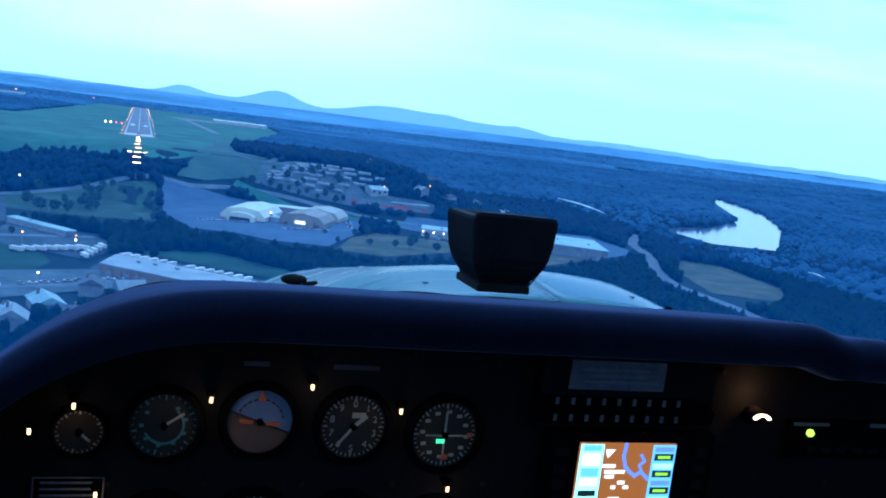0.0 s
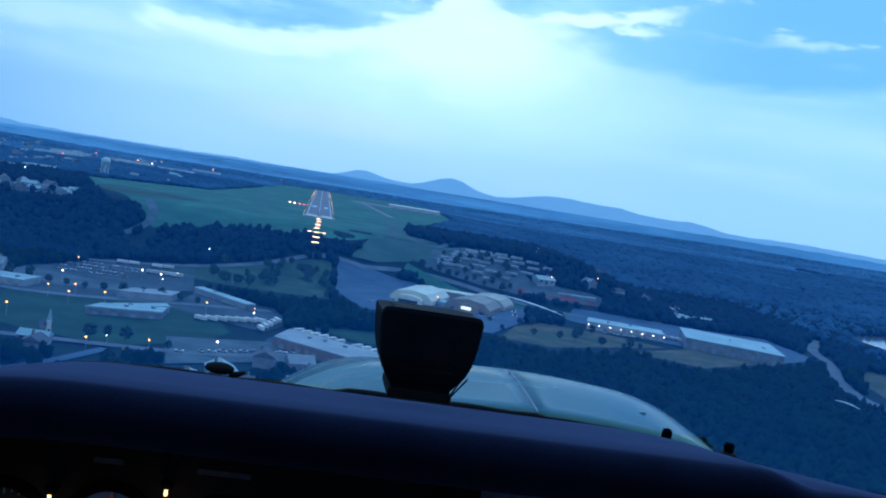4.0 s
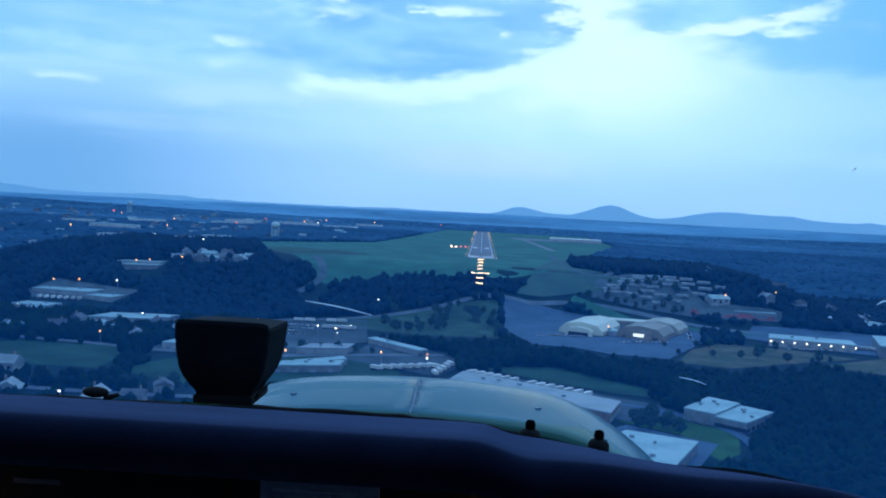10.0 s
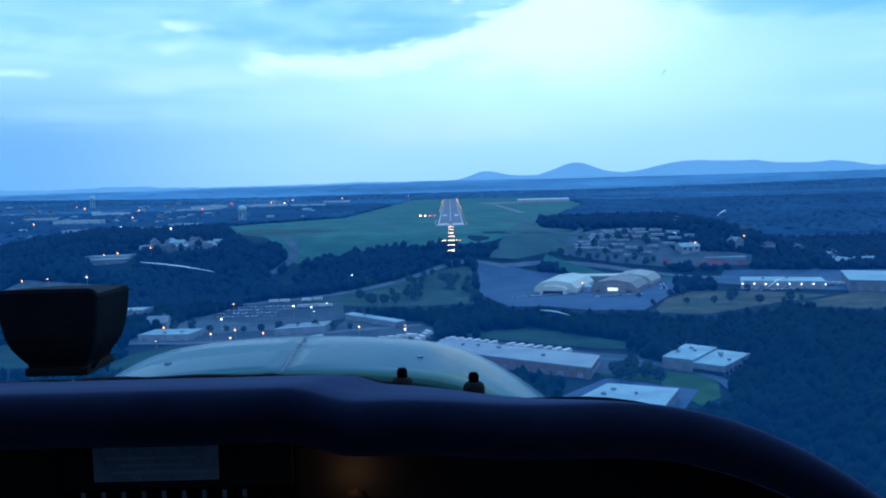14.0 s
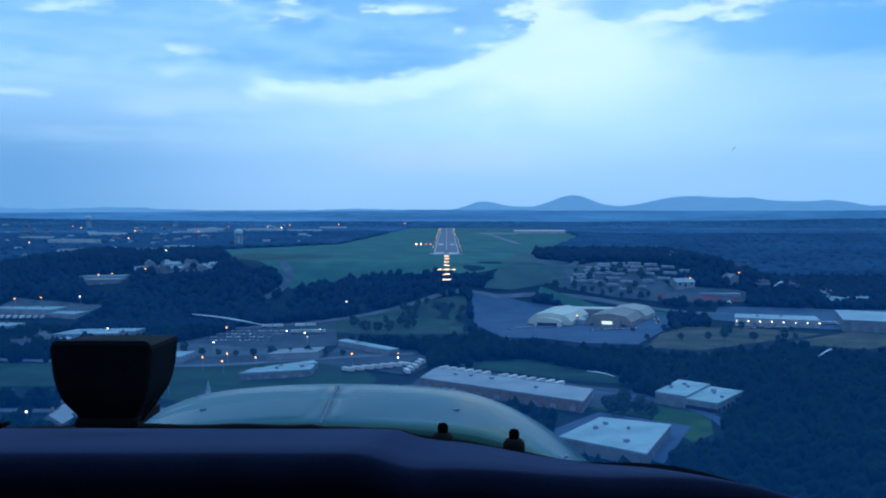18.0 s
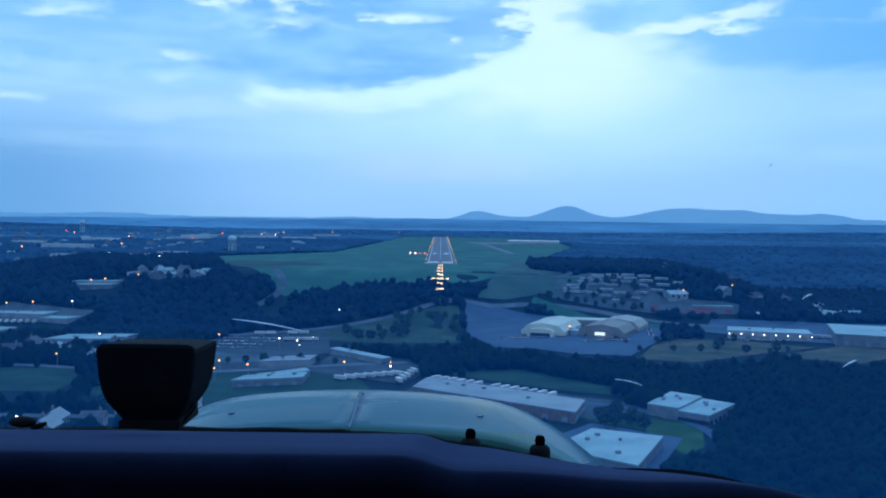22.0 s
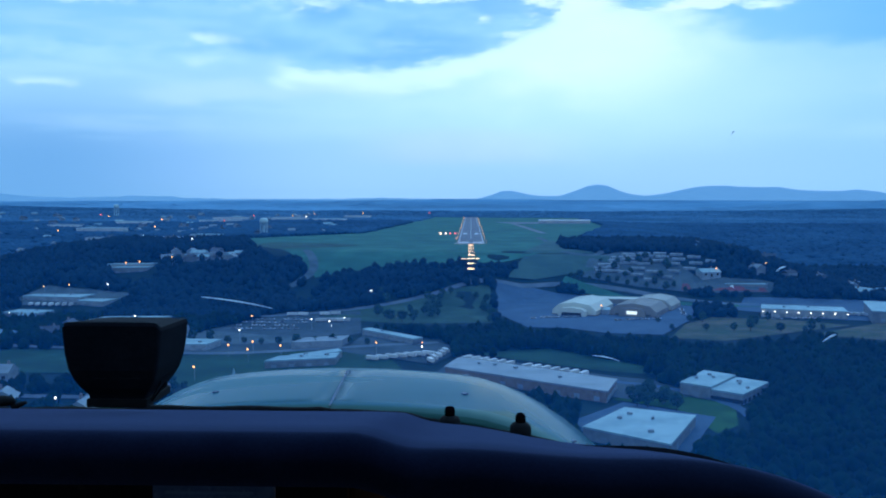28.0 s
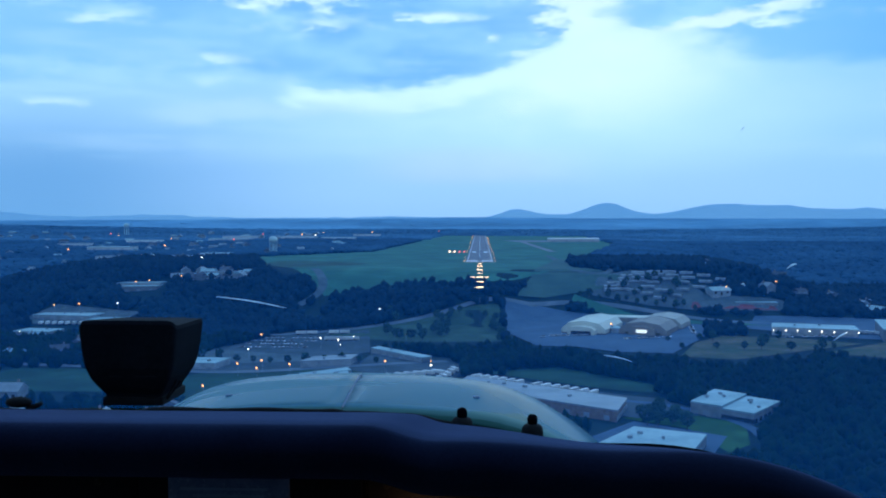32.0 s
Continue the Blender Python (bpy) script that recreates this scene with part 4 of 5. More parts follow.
for k in range(7):
    y = 1092 - 61 * k
    light_bar(0, y, 45.0, 5, 1.15, "approach_light_bar", "bar of five bright approach lamps on a mast", "approach lights", M["als"], 0.40, gz(0, y))
    if k == 4:
        for x in (-6.4, 6.4):
            light_bar(x, y, 45.0, 3, 1.15, "approach_light_bar", "side bar of the approach light cross", "approach lights", M["als"], 0.40, gz(x, y))
for i in range(4):
    light_bar(-47 + i * 7.5, 1455, gz(-40, 1455) + 2.2, 1, 1, "slope_light", "glide slope light box beside the runway", "slope lights", M["als"] if i < 2 else M["lamp_red"], 1.15, gz(-40, 1455))
for i in range(14):
    x = -19 + i * 2.9
    light_bar(x, 1150, gz(x, 1150) + 1.4, 1, 1, "threshold_light", "pale threshold light at the runway end", "threshold lights", M["sign_lit"], 0.42, gz(x, 1150))
for k in range(26):
    for sx in (-1, 1):
        x, y = sx * 19.5, 1165 + k * 61
        light_bar(x, y, gz(x, y) + 1.6, 1, 1, "runway_edge_light", "amber light at the runway edge", "runway edge lights", M["edge"], 0.36 + 0.010 * k, gz(x, y))


def lamp_post(x, y, z, lamp, r=0.6, label="street lamp with a glowing head on a steel pole"):
    b = gz(x, y)
    t = thing("street_lamp", (x, y, b), label, "street lamp", "street lamps")
    part("pole", tube(0.14, 0.09, z, (0, 0, z / 2), n=8), M["steel"], t)
    part("arm", box((0.12, 1.6, 0.12), (0, -0.8, z)), M["steel"], t)
    part("head", blob(r, (0, -1.6, z - 0.1)), lamp, t)


for x, y, c in [(-90, 838, "w"), (-135, 560, "o"), (-118, 575, "o"), (-160, 640, "w"), (-150, 500, "o"), (-96, 440, "o"), (-70, 452, "o"), (-40, 470, "w"), (-190, 420, "w"), (-30, 360, "w"), (-140, 370, "o"), (-250, 610, "o"), (-220, 470, "o"), (300, 960, "o"), (112, 803, "o"), (-330, 1100, "w"), (-470, 1290, "o"), (-392, 846, "o"), (-370, 850, "o"), (-335, 852, "w"), (-300, 930, "o"), (-260, 920, "o"), (-120, 700, "w"), (-105, 690, "w"), (-170, 720, "o"), (-410, 640, "w"), (-190, 608, "o"), (-151, 576, "o"), (-139, 590, "o"), (245, 941, "o"), (-340, 912, "o"), (-328, 916, "o"), (-414, 1173, "w"), (-260, 715, "w"), (-60, 590, "o"), (-30, 575, "w")]:
    lamp_post(x, y, 8.5, M["lamp_white" if c == "w" else "lamp_warm"], 0.42 + 0.0004 * y)
for x, y, c in [(-760, 1700, "o"), (-620, 1820, "o"), (-520, 1960, "r"), (-700, 2100, "o"), (-430, 2250, "o"), (-560, 2400, "r"), (-420, 2500, "o"), (-900, 2300, "o"), (-1000, 2500, "r"), (-380, 2150, "w"), (-820, 1400, "w"), (-300, 2600, "o"), (-120, 2700, "r")]:
    lamp_post(x, y, 14, M[{"w": "lamp_white", "o": "lamp_warm", "r": "lamp_red"}[c]], 1.5, "tall lamp in the far town")
g = random.Random(77)
for k in range(34):  # porch and yard lamps of the valley
    x, y = g.uniform(-430, 10), g.uniform(280, 760)
    lamp_post(x, y, 5.5, M["lamp_white" if k % 3 else "lamp_warm"], 0.22 + 0.0003 * y, "small yard lamp on a pole between houses")
for k in range(8):
    x, y = 247.6 + k * 9.0, 795.6 - k * 2.74
    t = thing("wall_lamp", (x, y, gz(x, y) + 4.6), "bright lamp on the warehouse wall", "wall lamp", "warehouse lamps")
    part("bracket", box((0.2, 1.6, 0.2), (0, 0.7, 0)), M["steel"], t)
    part("head", blob(0.62, (0, -0.2, 0)), M["lamp_white"], t)


# ---------------------------------------------------------------- trees
def single_tree(seed):
    """A broadleaf tree: tapered trunk, limbs and a ragged crown of leaf clumps."""
    rnd = random.Random(seed)
    t = thing("tree", (0, -3000, 0), "dark leafy broadleaf tree", "tree", "trees in the open")
    hgt = rnd.uniform(9, 12)
    part("trunk", tube(0.35, 0.14, hgt * 0.75, (0, 0, hgt * 0.36), n=8), M["bark"], t)
    limbs, crown = [], []
    for k in range(7):
        a, z = rnd.uniform(0, 6.28), hgt * rnd.uniform(0.35, 0.65)
        limbs.append(tube(0.12, 0.04, 3.4, (1.3 * math.cos(a), 1.3 * math.sin(a), z + 0.9), (0, 50, math.degrees(a)), 6))
    part("limbs", joined(*limbs), M["bark"], t)
    for k in range(46):
        a, u = rnd.uniform(0, 6.28), rnd.uniform(-0.9, 1)
        rr = 3.4 * math.sqrt(max(0.05, 1 - u * u)) * rnd.uniform(0.55, 1.1)
        b = blob(rnd.uniform(0.7, 1.35), (0, 0, 0))
        for v in b.verts:
            v.co *= rnd.uniform(0.6, 1.25)
        crown.append(moved(b, rr * math.cos(a), rr * math.sin(a), hgt * 0.66 + u * hgt * 0.33, rnd.uniform(0, 360)))
    part("crown", joined(*crown), M["leaf_near"], t)
    return t


kinds = [single_tree(s) for s in (3, 4, 5)]
rnd = random.Random(5)
spots = [(-33 + 6 * math.sin(i * 2.1), 770 + i * 8) for i in range(9)] + [(15 + 3 * math.sin(i), 742 + 17 * i) for i in range(7)]
spots += [(100 + i * 9, 936 - 1.9 * i + 4 * math.sin(i * 3)) for i in range(13)] + [(80 + 5 * (i % 3), 470 - 12 * (i // 3)) for i in range(8)]
spots += [(88 + rnd.uniform(-4, 10), 446 + rnd.uniform(-12, 10)) for _ in range(6)] + [(150 + rnd.uniform(0, 130), 690 + rnd.uniform(0, 70)) for _ in range(16)]
spots += [(-200 + rnd.uniform(0, 140), 470 + rnd.uniform(0, 12)) for _ in range(14)] + [(-190 + i * 12, 628 + 3 * math.sin(i)) for i in range(11)]
spots += [(rnd.uniform(-85, 12), rnd.uniform(760, 850)) for _ in range(20)] + [(122 + rnd.uniform(0, 80), 930 + rnd.uniform(0, 45)) for _ in range(22)]
for x, y in spots:
    c = copy_thing(rnd.choice(kinds), pose(x, y, gz(x, y), 0, 0, rnd.uniform(0, 360)))
    k = rnd.uniform(0.45, 0.95)
    c.scale = (k, k, k * rnd.uniform(0.9, 1.2))
for i, k in enumerate(kinds):
    k.matrix_basis = pose(-46 - 9 * i, 745, gz(-46 - 9 * i, 745), 0, 0, 40 * i)

ICO = bmesh.new()
bmesh.ops.create_icosphere(ICO, subdivisions=1, radius=1)
ICO_V = np.array([v.co[:] for v in ICO.verts])
ICO_F = np.array([[v.index for v in f.verts] for f in ICO.faces])
ICO.free()


def wood(name, count, x0, x1, y0, y1, height, spread, clumps, material, label, seed, keep=None, far=False):
    """A stretch of woodland: every tree is a few ragged clumps of leaves of its own."""
    g = np.random.default_rng(seed)
    x, y = g.uniform(x0, x1, count), g.uniform(y0, y1, count)
    ok = np.hypot(x, y) < 4700
    for c, reach in CLEAR:  # no crown stands close before open ground
        for k in (1.0, 1 + reach / 2, 1 + reach):
            ok &= ~inside(x * k, y * k, c)
    for q in PLACES:
        ok &= (x - q[0]) ** 2 + (y - q[1]) ** 2 > (11 if not far else 22) ** 2
    if keep is not None:
        ok &= keep(x, y, g)
    x, y = x[ok], y[ok]
    n = len(x)
    z = ground_z(x, y)
    hh = height * (g.uniform(0.88, 1.12, n) if far else g.uniform(0.62, 1.22, n))
    vs, fs, base = [], [], 0
    for k in range(clumps):
        r = spread * g.uniform(0.65, 1.15, n) * (1 - 0.13 * k)
        shape = ICO_V[None] * g.uniform(0.74, 1.22, (n, len(ICO_V), 1))
        cz = z + hh * (0.42 + 0.17 * k)
        ox, oy = x + spread * 0.4 * g.normal(size=n) * (k > 0), y + spread * 0.4 * g.normal(size=n) * (k > 0)
        v = np.stack([ox[:, None] + shape[..., 0] * r[:, None], oy[:, None] + shape[..., 1] * r[:, None], cz[:, None] + shape[..., 2] * (hh * (0.45 if clumps > 1 else 0.6))[:, None]], -1)
        vs.append(v.reshape(-1, 3))
        fs.append((ICO_F[None] + (np.arange(n) * len(ICO_V))[:, None, None] + base).reshape(-1, 3))
        base += n * len(ICO_V)
    ob = bulk(name, np.concatenate(vs), np.concatenate(fs), material)
    ob.data.polygons.foreach_set("use_smooth", [True] * len(ob.data.polygons))
    return tagged(ob, label, "woodland", kind="stuff")


def village(x, y, g):
    """Sparser trees between the houses."""
    home = (x > -340) & (x < 60) & (y > 260) & (y < 480)
    return ~home | (g.random(len(x)) < 0.45)


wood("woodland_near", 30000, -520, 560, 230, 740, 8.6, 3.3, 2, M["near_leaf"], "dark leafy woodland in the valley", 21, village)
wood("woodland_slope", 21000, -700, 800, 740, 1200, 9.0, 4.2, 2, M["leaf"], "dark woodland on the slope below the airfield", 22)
wood("woodland_mid", 24000, -1300, 1400, 1200, 2200, 6.0, 8.5, 1, M["mid_haze_leaf"], "wide dark woodland beside the airfield", 23, far=True)
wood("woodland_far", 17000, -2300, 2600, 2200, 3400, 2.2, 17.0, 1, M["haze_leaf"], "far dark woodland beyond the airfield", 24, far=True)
wood("woodland_distant", 17000, -3600, 3800, 3300, 4650, 1.2, 34.0, 1, M["far_haze_leaf"], "distant woodland tinted haze blue below the hills", 25, far=True)
wood("woodland_east", 9000, 560, 1700, 300, 1250, 10.5, 7.0, 2, M["mid_haze_leaf"], "dark woodland east of the curved road", 26)
wood("woodland_west", 7000, -1500, -500, 300, 1250, 10.5, 7.5, 2, M["leaf"], "dark woodland west of the town", 27)
wood("woodland_flank", 6500, 1300, 3200, 600, 2400, 8.0, 20.0, 1, M["mid_haze_leaf"], "far dark woodland beyond the lake", 28, far=True)


# ---------------------------------------------------------------- the aircraft
def top_z(x):
    """Height of the coaming's lip across the cabin."""
    z = -0.147 - 0.011 * float(ss(-0.075, -0.025, x)) - 0.006 * float(ss(0.0, 0.11, x))
    if x < -0.52:
        z -= 6.0 * (-0.52 - x) ** 3
    if x > 0.15:
        z -= 1.9 * (x - 0.15) ** 2
    return z


def far_edge(x):
    """Where the coaming meets the foot of the windscreen: ahead and up."""
    far = 1.02 - 0.55 * max(0, abs(x + 0.25) - 0.30) ** 1.6
    return far, -0.212 - 0.026 * float(ss(-0.1, 0.22, x)) + min(0, top_z(x) + 0.150) * 0.9


def make_coaming():
    t = thing("glareshield", (0, 0, H), "charcoal vinyl glareshield with a rounded lip over the instrument panel", "glareshield")
    bm = bmesh.new()
    rows = []
    n = 150
    for i in range(n + 1):
        x = -0.93 + (0.43 + 0.93) * i / n
        z = top_z(x)
        far, zf = far_edge(x)
        lip = 0.655 + 0.10 * max(0, abs(x + 0.25) - 0.42) ** 1.3
        prof = []
        for k in range(7):
            f = k / 6
            prof.append((far + (lip + 0.02 - far) * f, zf + (z - zf) * f + 0.004 * math.sin(f * math.pi)))
        for k in range(1, 9):
            a = k / 8 * math.pi * 0.62
            prof.append((lip + 0.02 - 0.022 * math.sin(a), z - 0.015 * (1 - math.cos(a))))
        prof += [(lip + 0.004, z - 0.036), (lip + 0.03, z - 0.043), (0.80, z - 0.046)]
        rows.append([bm.verts.new((x, y, zz)) for y, zz in prof])
    for a, b in zip(rows, rows[1:]):
        for k in range(len(a) - 1):
            bm.faces.new((a[k], b[k], b[k + 1], a[k + 1]))
    part("padding", bm, M["vinyl"], t, smooth=True)
    for x, y, w, d in ((0.06, 0.915, 0.15, 0.005), (-0.20, 0.985, 0.19, 0.016), (0.215, 0.955, 0.15, 0.014)):
        bm = bmesh.new()
        edge = []
        for k in range(25):
            xx = x + w * (k / 24 - 0.5)
            far, zf = far_edge(xx)
            lip = 0.655 + 0.10 * max(0, abs(xx + 0.25) - 0.42) ** 1.3
            half = d * (0.12 + 0.88 * math.sin(math.pi * (k + 0.4) / 24.8) ** 0.8)
            pair = []
            for side in (-0.5, 0.5):
                yy = min(y + half * side + 0.004 * math.sin(k * 0.55), far - 0.002)
                f = (far - yy) / (far - lip - 0.02)
                pair.append(bm.verts.new((xx, yy, zf + (top_z(xx) - zf) * f + 0.004 * math.sin(f * math.pi) + 0.0016)))
            edge.append(pair)
        for a, b in zip(edge, edge[1:]):
            bm.faces.new((a[0], b[0], b[1], a[1]))
        part("vent_slot", bm, M["black"], t, "black slot of the windscreen vent")
    bm = bmesh.new()
    rows = []
    for k in range(71):
        x = -0.66 + 0.0145 * k
        y, z = far_edge(x)
        z += 0.0008 * math.sin(k * 0.9) + (0.003 if 20 < k < 36 else 0)
        rows.append([bm.verts.new((x, y + dy, z + dz)) for dy, dz in ((-0.005, -0.003), (-0.004, 0.0008), (0.0, 0.0018), (0.005, 0.0008), (0.006, -0.006))])
    for a, b in zip(rows, rows[1:]):
        for k in range(4):
            bm.faces.new((a[k], b[k], b[k + 1], a[k + 1]))
    part("seal", bm, M["rubber"], t, "black rubber windscreen seal", smooth=True)
    return t


make_coaming()


def make_panel():
    t = thing("instrument_panel", (0, 0.79, H), "black instrument panel below the glareshield", "instrument panel")
    bm = bmesh.new()
    n = 60
    a, b, c, d = [], [], [], []
    for i in range(n + 1):
        x = -0.80 + (0.40 + 0.80) * i / n
        z = top_z(x) - 0.03
        a.append(bm.verts.new((x, 0, z)))
        b.append(bm.verts.new((x, 0, min(-0.66, z - 0.1))))
        c.append(bm.verts.new((x, 0.03, z)))
        d.append(bm.verts.new((x, 0.03, min(-0.66, z - 0.1))))
    for i in range(n):
        bm.faces.new((a[i], a[i + 1], b[i + 1], b[i]))
        bm.faces.new((c[i + 1], c[i], d[i], d[i + 1]))
        bm.faces.new((a[i], c[i], c[i + 1], a[i + 1]))
    part("face", bm, M["panel"], t, smooth=False)
    for x in (-0.66, -0.58, -0.495, -0.41, -0.32, -0.07, 0.08, 0.2):
        for z in (-0.225, -0.345):
            if z < top_z(x) - 0.06:
                part("screw", tube(0.003, 0.003, 0.003, (x, -0.0015, z), (90, 0, 0), 10), M["rubber"], t)
    return t


make_panel()
PY = 0.79
M["bulb"] = glow("panel_bulb", (1.0, 0.62, 0.22), 2.2)
M["bulb_white"] = glow("map_bulb", (1.0, 0.74, 0.42), 2.6)
M["led"] = glow("green_lamp", (0.42, 1.0, 0.06), 1.3)
M["ahead_sky"] = surface("horizon_ball_blue", (0.10, 0.16, 0.30), (0.13, 0.20, 0.36), 20, 0.5)
M["ahead_earth"] = surface("horizon_ball_brown", (0.10, 0.06, 0.045), (0.13, 0.08, 0.06), 20, 0.5)
M["orange"] = surface("orange_bar_paint", (0.5, 0.10, 0.04), (0.6, 0.13, 0.05), 40, 0.5)
M["teal"] = surface("teal_dial_ink", (0.05, 0.17, 0.20), (0.08, 0.23, 0.26), 40, 0.6)
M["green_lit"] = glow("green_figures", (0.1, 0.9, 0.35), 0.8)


def words(name, text, size, at, parent, material, label=""):
    cu = bpy.data.curves.new(name, "FONT")
    cu.body, cu.size, cu.align_x, cu.align_y, cu.extrude = text, size, "CENTER", "CENTER", 0.0002
    ob = new(name, cu)
    me = bpy.data.meshes.new_from_object(ob)
    bpy.data.objects.remove(ob)
    me.materials.append(material)
    ob = new(name, me)
    ob.matrix_basis = pose(*at, 90, 0, 0)
    ob.parent = parent
    return ob


def arc_piece(radius, a, length, depth=-0.0052, thick=0.0012):
    """A short bar lying along a circle on a dial's face."""
    b = box((length, 0.0006, thick))
    bmesh.ops.transform(b, matrix=pose(radius * math.cos(a), depth, radius * math.sin(a), 0, 90 - math.degrees(a), 0), verts=b.verts)
    return b


def dial(x, z, r, label, style):
    """One round instrument: bezel, dial, marks, pointers and glass rim."""
    t = thing("gauge", (x, PY, z + H), label, "gauge", "flight instruments")
    part("bezel", lathe([(r * 1.0, 0.004), (r * 1.0, -0.004), (r * 0.93, -0.011), (r * 0.84, -0.011), (r * 0.82, -0.003), (r * 0.82, 0.004)], (0, 0, 0), (-90, 0, 0), 40), M["black"], t, smooth=False)
    bm = lathe([(0.0005, -0.0035), (r * 0.83, -0.0035), (r * 0.83, 0.002), (0.0005, 0.002)], (0, 0, 0), (-90, 0, 0), 40)
    face = part("dial", bm, M["dial"], t)
    ring = 40 if style in ("alt", "hsi") else 28
    ticks = []
    if style != "ai":
        for k in range(ring):
            a = 2 * math.pi * k / ring
            ln = r * (0.12 if k % 5 == 0 else 0.06)
            rr = r * 0.76 - ln / 2
            b = box((0.0010 if k % 5 else 0.0016, 0.0006, ln))
            bmesh.ops.transform(b, matrix=pose(rr * math.sin(a), -0.0042, rr * math.cos(a), 0, math.degrees(a), 0), verts=b.verts)
            ticks.append(b)
        part("scale", joined(*ticks), M["teal"] if style == "asi" else M["ink"], face, "printed scale marks")
    if style == "alt":
        for k in range(10):
            a = 2 * math.pi * k / 10
            words("figure", str(k), r * 0.24, (r * 0.56 * math.sin(a), -0.0042, r * 0.56 * math.cos(a)), face, M["ink"])
        part("window", box((r * 0.34, 0.0008, r * 0.14), (r * 0.12, -0.0042, r * 0.28)), M["ink"], face, "pale pressure window")
        pointers_at = ((218, 0.62, 0.0022), (48, 0.42, 0.0034))
    elif style == "asi":
        part("arc", joined(*[arc_piece(r * 0.46, radians(-150 + 9 * k), r * 0.08, -0.0046, 0.0020) for k in range(23)]), M["teal"], face, "teal speed arc")
        for k in range(8):
            a = 0.6 + 0.68 * k
            part("figure", box((r * 0.10, 0.0008, r * 0.07), (r * 0.52 * math.sin(a), -0.0042, r * 0.52 * math.cos(a))), M["teal"], face)
        pointers_at = ((55, 0.55, 0.0022),)
    elif style == "hsi":
        for k in range(12):
            a = 2 * math.pi * k / 12 + 0.1
            part("figure", box((r * 0.12, 0.0008, r * 0.08), (r * 0.56 * math.sin(a), -0.0042, r * 0.56 * math.cos(a))), M["ink"], face)
        part("needle", box((0.0018, 0.0012, r * 1.1), (0, -0.0052, 0)), M["ink"], face)
        part("glide_bar", box((r * 0.95, 0.0012, 0.0014), (0, -0.0056, -r * 0.02)), M["ink"], face)
        part("flag", box((r * 0.2, 0.0008, r * 0.1), (-r * 0.1, -0.0058, -r * 0.16)), M["green_lit"], face, "small green lit flag")
        part("mark", box((r * 0.16, 0.0008, r * 0.12), (r * 0.05, -0.0058, -r * 0.55)), M["orange"], face, "orange marker")
        part("mark", box((r * 0.12, 0.0008, r * 0.1), (r * 0.62, -0.0058, 0)), M["orange"], face, "orange marker")
        pointers_at = ()
    elif style == "ai":
        up, dn = bmesh.new(), bmesh.new()
        for b, s in ((up, 0), (dn, 1)):
            vs = [b.verts.new((r * 0.78 * math.cos(a), -0.0045, r * 0.78 * math.sin(a))) for a in [radians(-20 + 180 * s + 180 * k / 20) for k in range(21)]]
            b.faces.new(vs)
        part("sky_half", up, M["ahead_sky"], face, "blue upper half of the horizon ball")
        part("earth_half", dn, M["ahead_earth"], face, "brown lower half of the horizon ball")
        for sx in (-1, 1):
            bar = box((r * 0.34, 0.001, 0.0034), (sx * r * 0.32, -0.0062, -r * 0.02), 0.0006)
            bmesh.ops.transform(bar, matrix=pose(0, 0, 0, 0, 4, 0), verts=bar.verts)
            part("bar", bar, M["orange"], face, "orange aircraft bar")
        ln = box((r * 1.5, 0.0008, 0.0012), (0, -0.0055, 0))
        bmesh.ops.transform(ln, matrix=pose(0, 0, 0, 0, 20, 0), verts=ln.verts)
        part("line", ln, M["dial"], face)
        part("scale_ring", joined(*[arc_piece(r * 0.56, radians(15 + 15 * k), r * 0.10) for k in range(11)]), M["dial"], face, "dark roll scale")
        part("pointer", tube(0.004, 0.0005, 0.008, (0, -0.006, r * 0.66), (0, 0, 0), 3), M["orange"], face, "orange top pointer")
        pointers_at = ()
    else:
        pointers_at = ((130, 0.5, 0.002),)
    for deg, ln, w in pointers_at:
        a = radians(deg)
        b = box((w, 0.001, r * ln))
        bmesh.ops.transform(b, matrix=pose(r * ln / 2 * math.sin(a), -0.0056, r * ln / 2 * math.cos(a), 0, deg, 0), verts=b.verts)
        part("pointer", b, M["ink"], face, "pale pointer")
    part("hub", tube(0.003, 0.003, 0.004, (0, -0.006, 0), (90, 0, 0), 12), M["black"], face)
    return t


dial(-0.618, -0.292, 0.035, "airspeed dial with teal marks and one pointer", "asi")
dial(-0.538, -0.287, 0.036, "attitude gauge with blue and brown ball and orange bar", "ai")
dial(-0.454, -0.290, 0.037, "altimeter dial with pale figures and two pointers", "alt")
dial(-0.366, -0.296, 0.039, "course gauge with crossed pale needles", "hsi")
dial(-0.685, -0.299, 0.024, "small dark clock dial", "clock")
dial(-0.618, -0.386, 0.036, "turn gauge, dark and unlit", "clock")
dial(-0.536, -0.384, 0.037, "heading gauge, dark and unlit", "clock")
dial(-0.452, -0.388, 0.038, "climb gauge, dark and unlit", "clock")
dial(-0.366, -0.394, 0.039, "second course gauge, dark and unlit", "clock")


